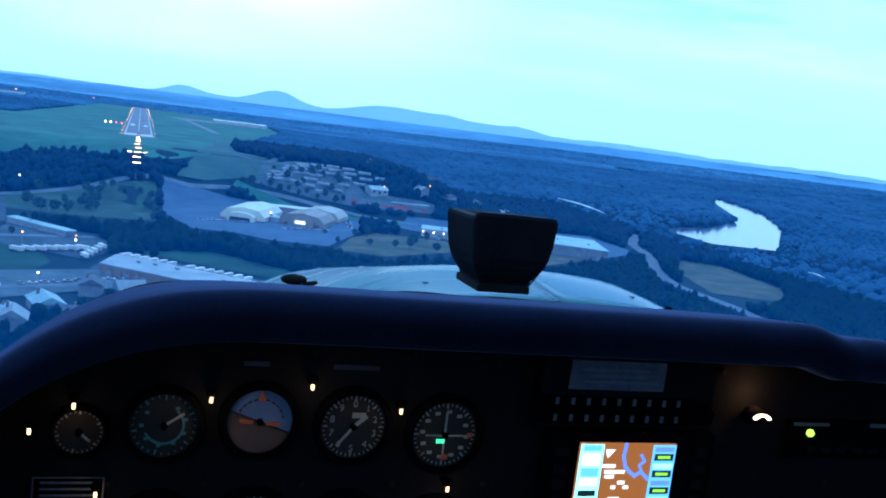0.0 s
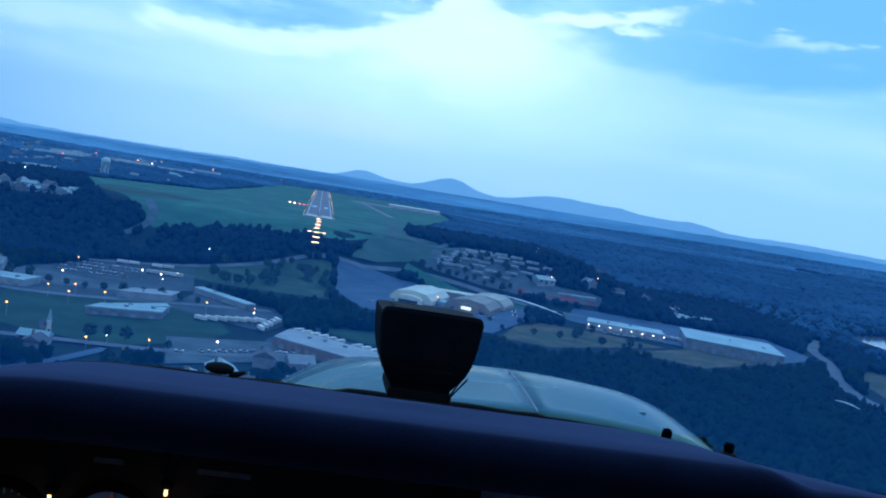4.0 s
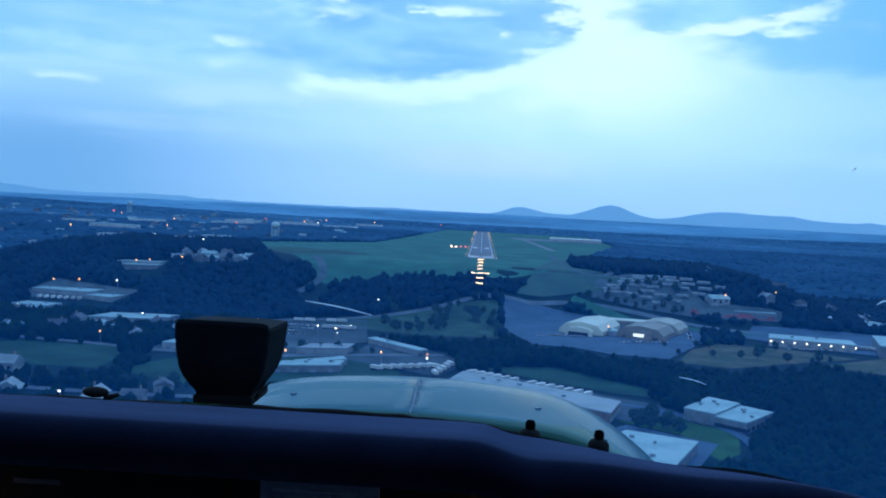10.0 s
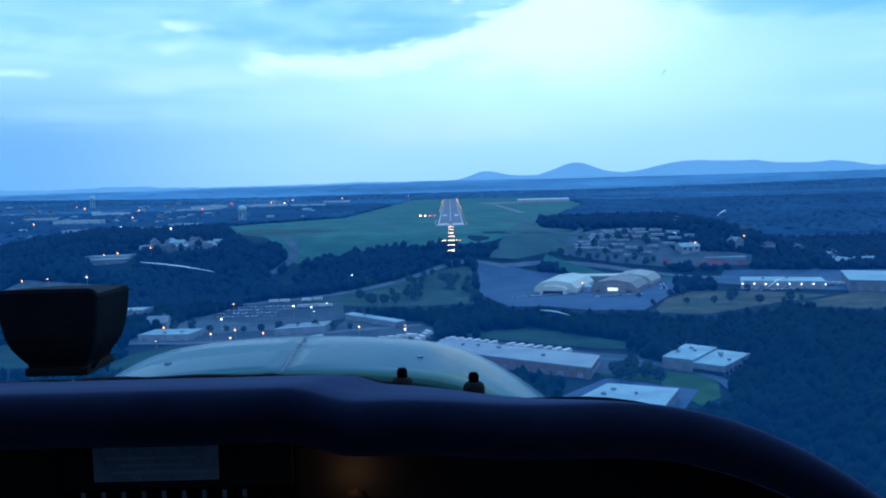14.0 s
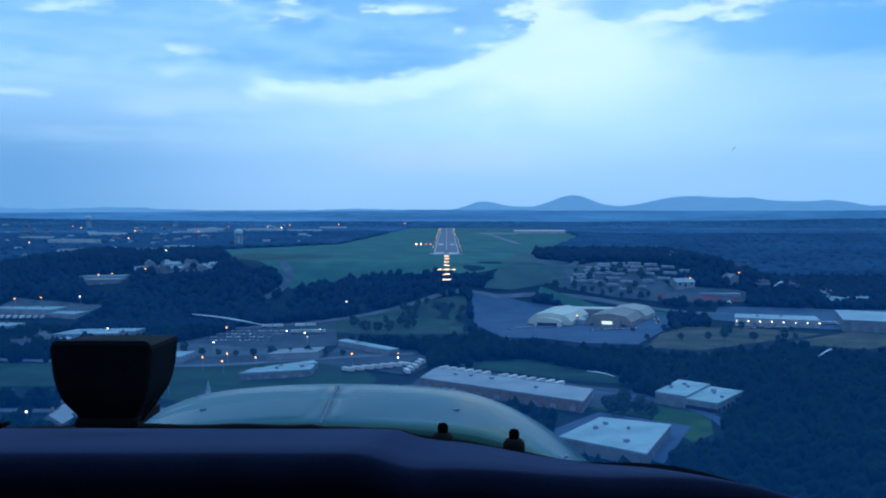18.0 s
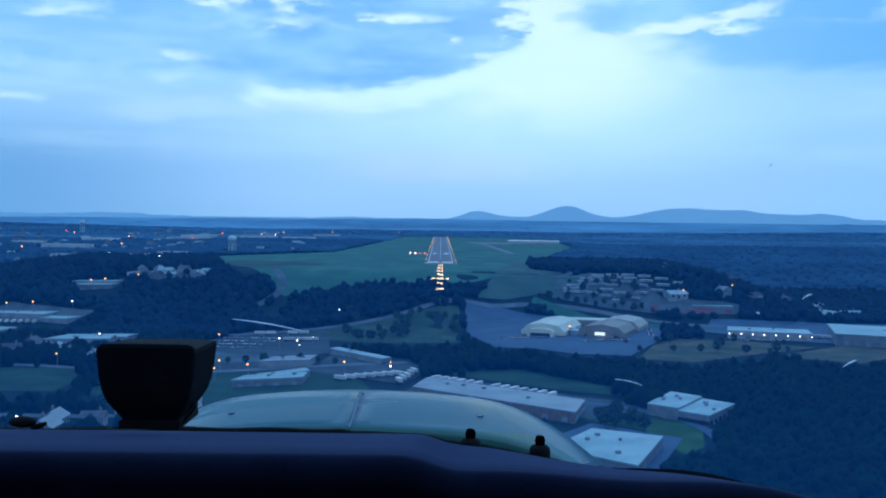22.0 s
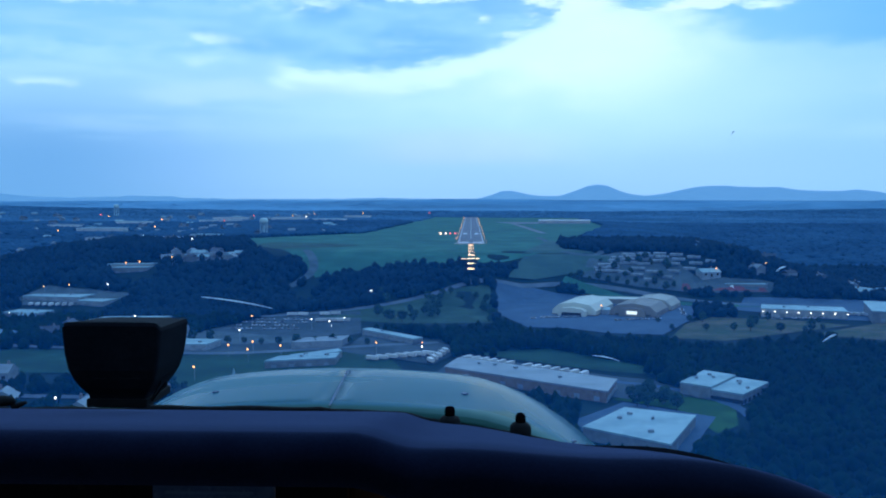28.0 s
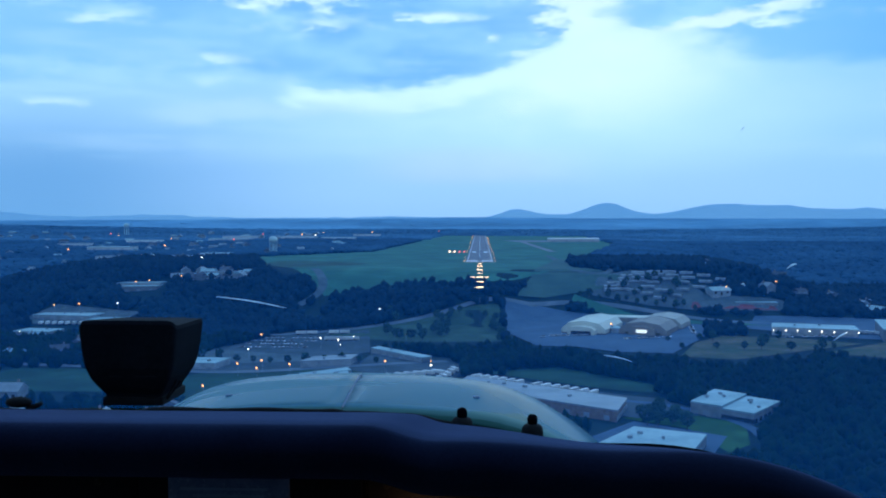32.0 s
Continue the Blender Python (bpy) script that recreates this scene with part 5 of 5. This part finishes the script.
def post_light(x, z, r=0.0035, power=0.0, out=0.012):
    t = thing("post_light", (x, PY, z + H), "tiny amber post light on the panel", "panel lamp", "panel post lights")
    part("stem", tube(0.0028, 0.0028, out, (0, -out / 2, 0), (90, 0, 0), 10), M["black"], t)
    part("cap", lathe([(0.0045, 0), (0.0045, 0.006), (0.002, 0.0075)], (0, -out + 0.002, 0.001), (60, 0, 0), 14), M["black"], t)
    part("bulb", box((r * 0.9, r * 0.9, r * 2.0), (0, -out - 0.003, -0.003), r * 0.3), M["bulb"], t)
    if power:
        la = new("glow", bpy.data.lights.new("glow", "POINT"))
        la.data.energy, la.data.color, la.data.shadow_soft_size = power, (1.0, 0.55, 0.2), 0.003
        la.location = (0, -out - 0.012, -0.008)
        la.parent = t


for x, z, p in ((-0.582, -0.262, 0.006), (-0.497, -0.248, 0.006), (-0.414, -0.268, 0.004), (-0.722, -0.292, 0.0), (-0.690, -0.270, 0.003), (-0.668, -0.346, 0.003), (-0.360, -0.342, 0.006)):
    post_light(x, z, 0.0029, p)


def map_lamp():
    t = thing("map_lamp", (-0.038, PY, -0.257 + H), "small hooded lamp throwing a warm glow on the panel", "lamp")
    part("hood", lathe([(0.010, -0.004), (0.011, 0.006), (0.007, 0.012), (0.001, 0.014)], (0, -0.018, -0.012), (-25, 0, 0), 20), M["black"], t)
    arc = joined(*[box((0.0034, 0.003, 0.0020), (0.010 * math.cos(a), -0.031, -0.012 + 0.008 * math.sin(a))) for a in [radians(35 + 11 * k) for k in range(11)]])
    part("bulb", arc, M["bulb_white"], t, "bright curved bulb edge")
    part("bracket", box((0.005, 0.02, 0.006), (0, -0.008, -0.014)), M["black"], t)
    la = new("glow", bpy.data.lights.new("glow", "POINT"))
    la.data.energy, la.data.color, la.data.shadow_soft_size = 0.032, (1.0, 0.45, 0.13), 0.004
    la.location = (-0.002, -0.020, 0.012)
    la.parent = t


map_lamp()
M["lcd"] = surface("grey_unlit_display", (0.075, 0.095, 0.155), (0.115, 0.138, 0.205), 60, 0.25)
M["lcd_dim"] = surface("dim_display_figures", (0.075, 0.10, 0.17), (0.10, 0.13, 0.20), 60, 0.3)
M["strip"] = surface("faint_engraved_strip", (0.020, 0.030, 0.060), (0.035, 0.045, 0.080), 60, 0.6, spec=0.1)
M["key"] = surface("pale_key_legend", (0.058, 0.072, 0.100), (0.088, 0.105, 0.140), 60, 0.5)


def radio():
    t = thing("audio_radio", (-0.184, PY, -0.246 + H), "black radio with a grey display and two rows of keys", "radio")
    part("body", box((0.196, 0.05, 0.078), (0, 0.012, 0), 0.003), M["black"], t)
    part("face", box((0.190, 0.004, 0.040), (0, -0.0148, 0.015), 0.001), M["panel"], t)
    d = part("display", box((0.103, 0.003, 0.029), (-0.017, -0.0175, 0.0165), 0.001), M["lcd"], t, "grey unlit display")
    for k, (w, z) in enumerate(((0.074, 0.022), (0.060, 0.016), (0.080, 0.010))):
        part("text_line", box((w, 0.0006, 0.0024), (-0.017 + 0.004 * (k - 1), -0.0193, z)), M["lcd_dim"], d, "faint line of unreadable figures")
    for row, z in ((0, -0.010), (1, -0.0265)):
        for k in range(9):
            b = part("key", box((0.0100, 0.006, 0.011), (-0.078 + 0.0166 * k, -0.0145, z), 0.001), M["black"], t)
            part("legend", box((0.0036, 0.0008, 0.0066), (-0.078 + 0.0166 * k, -0.0178, z)), M["key"], b, "pale key legend")
    part("knob", tube(0.011, 0.009, 0.018, (0.080, -0.022, -0.018), (90, 0, 0), 24), M["black"], t)
    for z in (0.0335, -0.034):
        part("trim", box((0.19, 0.003, 0.0012), (0, -0.0155, z)), M["panel"], t)


radio()
SCREEN = {
    "brown": glow("map_brown", (0.16, 0.055, 0.012), 1.3), "cyan": glow("map_cyan", (0.25, 0.85, 1.0), 1.5), "blue": glow("map_blue", (0.10, 0.20, 0.85), 1.0),
    "white": glow("map_white", (0.95, 0.95, 0.90), 1.0), "green": glow("map_green", (0.30, 0.75, 0.05), 0.8), "dark": glow("map_dark", (0.01, 0.02, 0.02), 0.5), "sky": glow("map_sky", (0.12, 0.42, 0.95), 1.0)}


def moving_map():
    t = thing("moving_map", (-0.176, PY, -0.333 + H), "navigator with a bright brown map display", "navigator")
    part("body", box((0.190, 0.05, 0.088), (0.006, 0.012, 0), 0.003), M["black"], t)
    s = part("screen", box((0.107, 0.003, 0.070), (0, -0.0152, 0), 0.0005), SCREEN["brown"], t, "lit brown map screen")

    def patch(name, x0, x1, z0, z1, c, d=0.0):
        part(name, box((x1 - x0, 0.0005, z1 - z0), ((x0 + x1) / 2, -0.0170 - d, (z0 + z1) / 2)), SCREEN[c], s)

    patch("side_bar", -0.0530, -0.0280, -0.034, 0.034, "cyan")
    for k, (c, z0, z1) in enumerate((("sky", 0.027, 0.033), ("white", 0.013, 0.024), ("sky", 0.001, 0.010), ("white", -0.008, -0.001), ("dark", -0.019, -0.013), ("green", -0.030, -0.022))):
        patch("field", -0.050, -0.031, z0, z1, c, 0.0004)
    patch("side_bar", 0.0270, 0.0530, -0.034, 0.034, "sky")
    for k in range(4):
        z = 0.024 - 0.0175 * k
        patch("field", 0.0295, 0.0510, z - 0.006, z + 0.001, "dark", 0.0004)
        part("readout", box((0.014, 0.0004, 0.0028), (0.040, -0.0180, z - 0.0024)), SCREEN["green"], s, "green readout bar")
        patch("field", 0.0295, 0.0510, z + 0.003, z + 0.008, "cyan" if k % 2 else "blue", 0.0004)

    def stream(pts, w):
        for (x0, z0), (x1, z1) in zip(pts, pts[1:]):
            b = box((math.hypot(x1 - x0, z1 - z0) + w, 0.0004, w))
            bmesh.ops.transform(b, matrix=pose((x0 + x1) / 2, -0.0171, (z0 + z1) / 2, 0, -math.degrees(math.atan2(z1 - z0, x1 - x0)), 0), verts=b.verts)
            part("river", b, SCREEN["blue"], s, "blue river line")

    stream([(-0.004, 0.034), (-0.005, 0.022), (-0.002, 0.012), (0.004, 0.006), (0.010, 0.002), (0.017, 0.006), (0.025, -0.001)], 0.0036)
    stream([(0.017, 0.006), (0.014, 0.013), (0.019, 0.017), (0.015, 0.023)], 0.0030)
    for x, z, w in ((-0.020, 0.012, 0.014), (-0.013, 0.006, 0.022), (-0.018, 0.001, 0.010), (-0.004, -0.005, 0.008), (-0.012, -0.010, 0.005), (0.002, -0.010, 0.006), (-0.010, -0.022, 0.012)):
        part("map_label", box((w, 0.0004, 0.0034), (x, -0.0172, z)), SCREEN["white"], s, "white map label bar")
    arrow = bmesh.new()
    arrow.faces.new([arrow.verts.new(p) for p in ((-0.026, -0.0174, 0.029), (-0.015, -0.0174, 0.029), (-0.023, -0.0174, 0.020))])
    part("arrow", arrow, SCREEN["white"], s, "white north arrow")
    patch("foot_bar", -0.030, 0.020, -0.034, -0.031, "dark", 0.0004)
    for sx in (-1, 1):
        for k in range(4):
            part("key", box((0.012, 0.006, 0.009), (0.006 + sx * 0.078, -0.015, 0.026 - 0.017 * k), 0.001), M["panel"], t)


moving_map()


def side_radio():
    t = thing("transponder", (0.10, PY, -0.294 + H), "dark transponder face with a green lamp", "radio")
    part("body", box((0.165, 0.04, 0.042), (0, 0.01, 0), 0.003), M["black"], t)
    part("lamp", blob(0.0042, (-0.059, -0.0125, 0.009), 2), M["led"], t, "glowing green lamp")
    part("strip", box((0.045, 0.002, 0.003), (-0.07 + 0.012, -0.011, 0.018)), M["key"], t)
    part("strip", box((0.05, 0.002, 0.004), (0.045, -0.011, 0.018)), M["key"], t)
    for k in range(6):
        part("key", box((0.011, 0.004, 0.007), (-0.055 + 0.021 * k, -0.0115, -0.010), 0.001), M["panel"], t)
    for x in (-0.075, 0.075):
        part("knob", tube(0.006, 0.005, 0.012, (x, -0.016, -0.004), (90, 0, 0), 16), M["black"], t)
    s = thing("placard", (-0.690, PY, -0.352 + H), "small framed placard with unreadable lines", "placard")
    part("plate", box((0.056, 0.002, 0.026), (0, -0.002, 0)), M["black"], s)
    for sx, sz, x, z in ((0.056, 0.0012, 0, 0.013), (0.056, 0.0012, 0, -0.013), (0.0012, 0.026, 0.0275, 0), (0.0012, 0.026, -0.0275, 0)):
        part("frame_edge", box((sx, 0.001, sz), (x, -0.0035, z)), M["key"], s)
    for k in range(4):
        part("text_line", box((0.044, 0.0006, 0.0018), (0, -0.0034, 0.0085 - 0.0055 * k)), M["lcd"], s, "line of unreadable print")
    for x, w in ((-0.456, 0.042), (-0.545, 0.022)):
        p = thing("label_strip", (x, PY, -0.236 + H), "faint engraved label strip above a gauge", "label")
        part("strip", box((w, 0.0015, 0.0045), (0, -0.001, 0)), M["strip"], p)


side_radio()


def make_compass():
    t = thing("magnetic_compass", (-0.306, 0.868, -0.166 + H), "black magnetic compass standing on the glareshield", "compass")
    bm = bmesh.new()
    levels = [(0.0, 0.050, 0.060, 0.0), (0.009, 0.053, 0.064, 0.0), (0.016, 0.063, 0.072, -0.001), (0.024, 0.073, 0.078, -0.002), (0.034, 0.080, 0.083, -0.003), (0.048, 0.085, 0.086, -0.003), (0.0705, 0.0885, 0.088, -0.003), (0.0738, 0.0870, 0.086, -0.002), (0.0748, 0.066, 0.066, 0)]
    rings = []
    for z, w, d, off in levels:
        ring = []
        for k in range(32):
            a = 2 * math.pi * k / 32
            c, s = math.cos(a), math.sin(a)
            e = 0.10
            ring.append(bm.verts.new((w / 2 * math.copysign(abs(c) ** e, c), d / 2 * math.copysign(abs(s) ** e, s) + off, z - (0.085 * (d / 2 * s + 0.03) if z > 0.06 else 0) + (0.0022 * (1 - c * c) if z > 0.06 else 0))))
        rings.append(ring)
    for a, b in zip(rings, rings[1:]):
        for k in range(32):
            bm.faces.new((a[k], a[(k + 1) % 32], b[(k + 1) % 32], b[k]))
    bm.faces.new(rings[-1])
    bm.faces.new(rings[0][::-1])
    part("housing", bm, M["compass"], t)
    part("window", box((0.044, 0.004, 0.016), (0.004, -0.0400, 0.034), 0.001), M["dark_open"], t, "dark card window")
    part("foot", box((0.056, 0.066, 0.008), (0, 0, 0.002), 0.002), M["rubber"], t)
    for k in (0, 1):
        part("wire", tube(0.0008, 0.0008, 0.022, (0.032 + 0.003 * k, -0.022, 0.011), (0, 28 + 8 * k, 0), 6), M["rubber"], t, "thin lamp wire")


make_compass()


def nozzle(x, y, z):
    t = thing("windscreen_nozzle", (x, y, z + H), "black mushroom-shaped knob at the windscreen foot", "knob", "knobs at the windscreen foot")
    part("base", lathe([(0.0112, -0.012), (0.0118, -0.002), (0.0112, 0.003), (0.0088, 0.0062), (0.0052, 0.0075), (0.0045, 0.0075)], n=22), M["rubber"], t, smooth=True)
    part("cap", lathe([(0.0050, 0.006), (0.0056, 0.010), (0.0056, 0.0135), (0.0042, 0.0165), (0.0003, 0.0178)], n=18), M["black"], t, smooth=True)


nozzle(-0.010, 1.003, -0.2190)
nozzle(0.066, 1.009, -0.2270)
k = thing("side_knob", (-0.487, 0.985, -0.196 + H), "black oval stop lying at the windscreen foot", "knob")
b = blob(0.010, (0, 0, 0), 2)
bmesh.ops.scale(b, vec=(1.5, 0.8, 0.62), verts=b.verts)
part("stop", joined(b, tube(0.004, 0.002, 0.016, (0.018, 0, -0.004), (0, 70, 0), 10)), M["rubber"], k, smooth=True)


def make_cowl():
    t = thing("engine_cowling", (-0.145, 1.02, H), "glossy pale engine cowling ahead of the windscreen", "cowling")
    ys = np.linspace(0.0, 1.25, 26)

    def skin(x, y):
        """Height of the cowling's skin."""
        top = -0.201 - 0.30 * max(0, 0.2 - y) ** 2 - 0.19 * max(0, y - 0.2) - 0.10 * max(0, y - 0.7) ** 2
        return top - 0.40 * x * x - 2.0 * max(0, abs(x) - 0.15) ** 2

    prof = [[(0.50 * u, y, skin(0.50 * u, y)) for u in [-1 + i / 20 for i in range(41)]] for y in ys]
    for side, sel in (("panel_left", range(0, 21)), ("panel_right", range(20, 41))):
        bm = bmesh.new()
        g = [[bm.verts.new((p[0] + (-0.0005 if side == "panel_left" and i == 20 else 0.0005 if side == "panel_right" and i == 20 else 0), p[1], p[2])) for i, p in enumerate(r) if i in sel] for r in prof]
        for a, b in zip(g, g[1:]):
            for i in range(len(a) - 1):
                bm.faces.new((a[i], a[i + 1], b[i + 1], b[i]))
        ob = part(side, bm, M["cowl"], t, smooth=True)
        m = ob.modifiers.new("skin", "SOLIDIFY")
        m.thickness, m.offset = 0.004, -1
    bm = bmesh.new()
    line = [[bm.verts.new((dx, y, skin(0, y) + 0.0006)) for dx in (-0.0012, 0.0012)] for y in np.linspace(0.02, 1.2, 30)]
    for a, b in zip(line, line[1:]):
        bm.faces.new((a[0], a[1], b[1], b[0]))
    part("hinge", bm, M["key"], t, "thin dark hinge line along the top")
    for x in (-0.28, -0.15, 0.15, 0.28):
        for y in (0.1, 0.45, 0.8):
            z = skin(x, y)
            part("fastener", tube(0.0045, 0.004, 0.0016, (x, y, z + 0.0004), n=12), M["key"], t)
    nose = lathe([(0.50, 0.0), (0.47, 0.06), (0.34, 0.10), (0.10, 0.14), (0.001, 0.15)], (0, 1.22, -1.05), (-90, 0, 0), 32)
    part("nose_bowl", nose, M["cowl"], t, smooth=True)


make_cowl()

# unseen cabin shell round and behind the camera, added to keep the panel dark
for name, size, at, mat, lab in (
        ("cabin_roof", (1.42, 2.4, 0.03), (-0.22, -0.80, 0.36), "cloth", "grey cloth headliner of the cabin"),
        ("cabin_floor", (1.42, 2.9, 0.03), (-0.22, -0.55, -0.98), "cloth", "dark cabin floor"),
        ("cabin_wall_rear", (1.42, 0.03, 1.36), (-0.22, -1.99, -0.31), "cloth", "rear cabin wall"),
        # lower walls reach up to keep side light off the glareshield lip
        ("cabin_wall_left", (0.03, 2.9, 0.70), (-0.945, -0.55, -0.62), "cloth", "unseen lower left cabin wall below the side window, raised to block light"),
        ("cabin_wall_right", (0.03, 2.9, 0.70), (0.505, -0.55, -0.62), "cloth", "unseen lower right cabin wall below the side window, raised to block light"),
        ("firewall", (1.16, 0.03, 0.62), (-0.26, 0.915, -0.66), "panel", "dark firewall behind the panel")):
    bm = box(size, (0, 0, 0), 0.006)
    me = bpy.data.meshes.new(name)
    bm.to_mesh(me)
    bm.free()
    me.materials.append(M[mat])
    ob = tagged(new(name, me), lab, "cabin", kind="structure")
    ob.location = (at[0], at[1], at[2] + H)
# unseen solid side pieces that shut out window light from behind
for x in (-0.935, 0.495):
    for y0, y1 in ((-1.98, -0.45),):
        me = bpy.data.meshes.new("cabin_pillar")
        bm = box((0.03, y1 - y0, 0.96), (0, 0, 0), 0.004)
        bm.to_mesh(me)
        bm.free()
        me.materials.append(M["cloth"])
        ob = tagged(new("cabin_pillar", me), "unseen cloth-covered side wall added to block light", "cabin", kind="structure")
        ob.location = (x, (y0 + y1) / 2, -0.125 + H)


def make_screen():
    t = thing("windscreen", (-0.22, 0, H), "clear curved windscreen with added haze veil, small scratches and specks", "windscreen")
    m = bpy.data.materials.new("acrylic_with_haze")
    m.use_nodes = True
    tr = m.node_tree
    tr.nodes.clear()
    out, mix = tr.nodes.new("ShaderNodeOutputMaterial"), tr.nodes.new("ShaderNodeMixShader")
    a, b = tr.nodes.new("ShaderNodeBsdfTransparent"), tr.nodes.new("ShaderNodeBsdfGlossy")
    b.inputs["Roughness"].default_value = 0.05
    a.inputs["Color"].default_value = (0.97, 0.98, 0.985, 1)
    mix.inputs[0].default_value = 0.012
    tr.links.new(a.outputs[0], mix.inputs[1])
    tr.links.new(b.outputs[0], mix.inputs[2])
    # blue translucent veil in the pane stands in for haze over the land
    haze, haze_veil = tr.nodes.new("ShaderNodeMixShader"), tr.nodes.new("ShaderNodeBsdfTranslucent")
    haze_veil.inputs["Color"].default_value = (0.03, 0.31, 0.95, 1)
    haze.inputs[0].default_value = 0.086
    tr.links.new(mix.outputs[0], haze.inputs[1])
    tr.links.new(haze_veil.outputs[0], haze.inputs[2])
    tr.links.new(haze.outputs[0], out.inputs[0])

    def at(u, k):
        """A place on the pane: u across, k from foot to top."""
        x = 0.83 * u
        ext = 1.2 * max(0, abs(x) - 0.27) ** 1.2
        foot = (1.05 - 0.42 * max(0, abs(x) - 0.25) ** 1.5 + 1.05 * ext, -0.215 - ext)
        top = (0.42 - 0.05 * u * u, 0.345)
        return (x * (1 - 0.06 * k), foot[0] + (top[0] - foot[0]) * k, foot[1] + (top[1] - foot[1]) * k)

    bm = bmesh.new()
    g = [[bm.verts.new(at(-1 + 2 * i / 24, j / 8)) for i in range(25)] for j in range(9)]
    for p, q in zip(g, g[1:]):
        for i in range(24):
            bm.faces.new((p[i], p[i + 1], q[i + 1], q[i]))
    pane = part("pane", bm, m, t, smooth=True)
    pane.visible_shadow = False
    M["scratch"] = surface("pale_scratch", (0.55, 0.6, 0.62), (0.8, 0.84, 0.86), 30, 0.6)
    sc = M["scratch"].node_tree
    through_light = sc.nodes.new("ShaderNodeBsdfTranslucent")
    through_light.inputs["Color"].default_value = (0.9, 0.95, 0.95, 1)
    sc.links.new(through_light.outputs[0], sc.nodes["Material Output"].inputs[0])
    M["speck"] = surface("grey_speck", (0.10, 0.12, 0.14), (0.16, 0.18, 0.20), 30, 0.8)

    def streak(x0, z0, x1, z1, w, mat, name="scratch"):
        n = 8
        bm = bmesh.new()
        rows = []
        for i in range(n + 1):
            f = i / n
            x, z = x0 + (x1 - x0) * f, z0 + (z1 - z0) * f + 0.0015 * math.sin(f * 3.1)
            u = (x + 0.22) / 0.83
            lo = at(u, 0.0)
            k = (z - lo[2]) / (0.345 - lo[2])
            p = Vector(at(u, k))
            p.x = x + 0.22
            ww = w * (0.35 + math.sin(f * math.pi) * 0.65)
            rows.append([bm.verts.new(p + Vector((0, -0.010, s * ww))) for s in (-0.5, 0.5)])
        for a_, b_ in zip(rows, rows[1:]):
            bm.faces.new((a_[0], b_[0], b_[1], a_[1]))
        part(name, bm, mat, t, "pale scratch in the pane" if name == "scratch" else "small speck on the pane")

    streak(-0.241, -0.072, -0.177, -0.084, 0.0011, M["scratch"])
    streak(0.132, -0.134, 0.160, -0.140, 0.0009, M["scratch"])
    streak(0.20, 0.066, 0.2022, 0.069, 0.0006, M["speck"], "speck")
    streak(0.33, -0.108, 0.338, -0.10, 0.0016, M["scratch"])
    streak(0.268, -0.040, 0.274, -0.036, 0.0014, M["scratch"])
    streak(0.236, -0.055, 0.240, -0.057, 0.0013, M["scratch"])


make_screen()
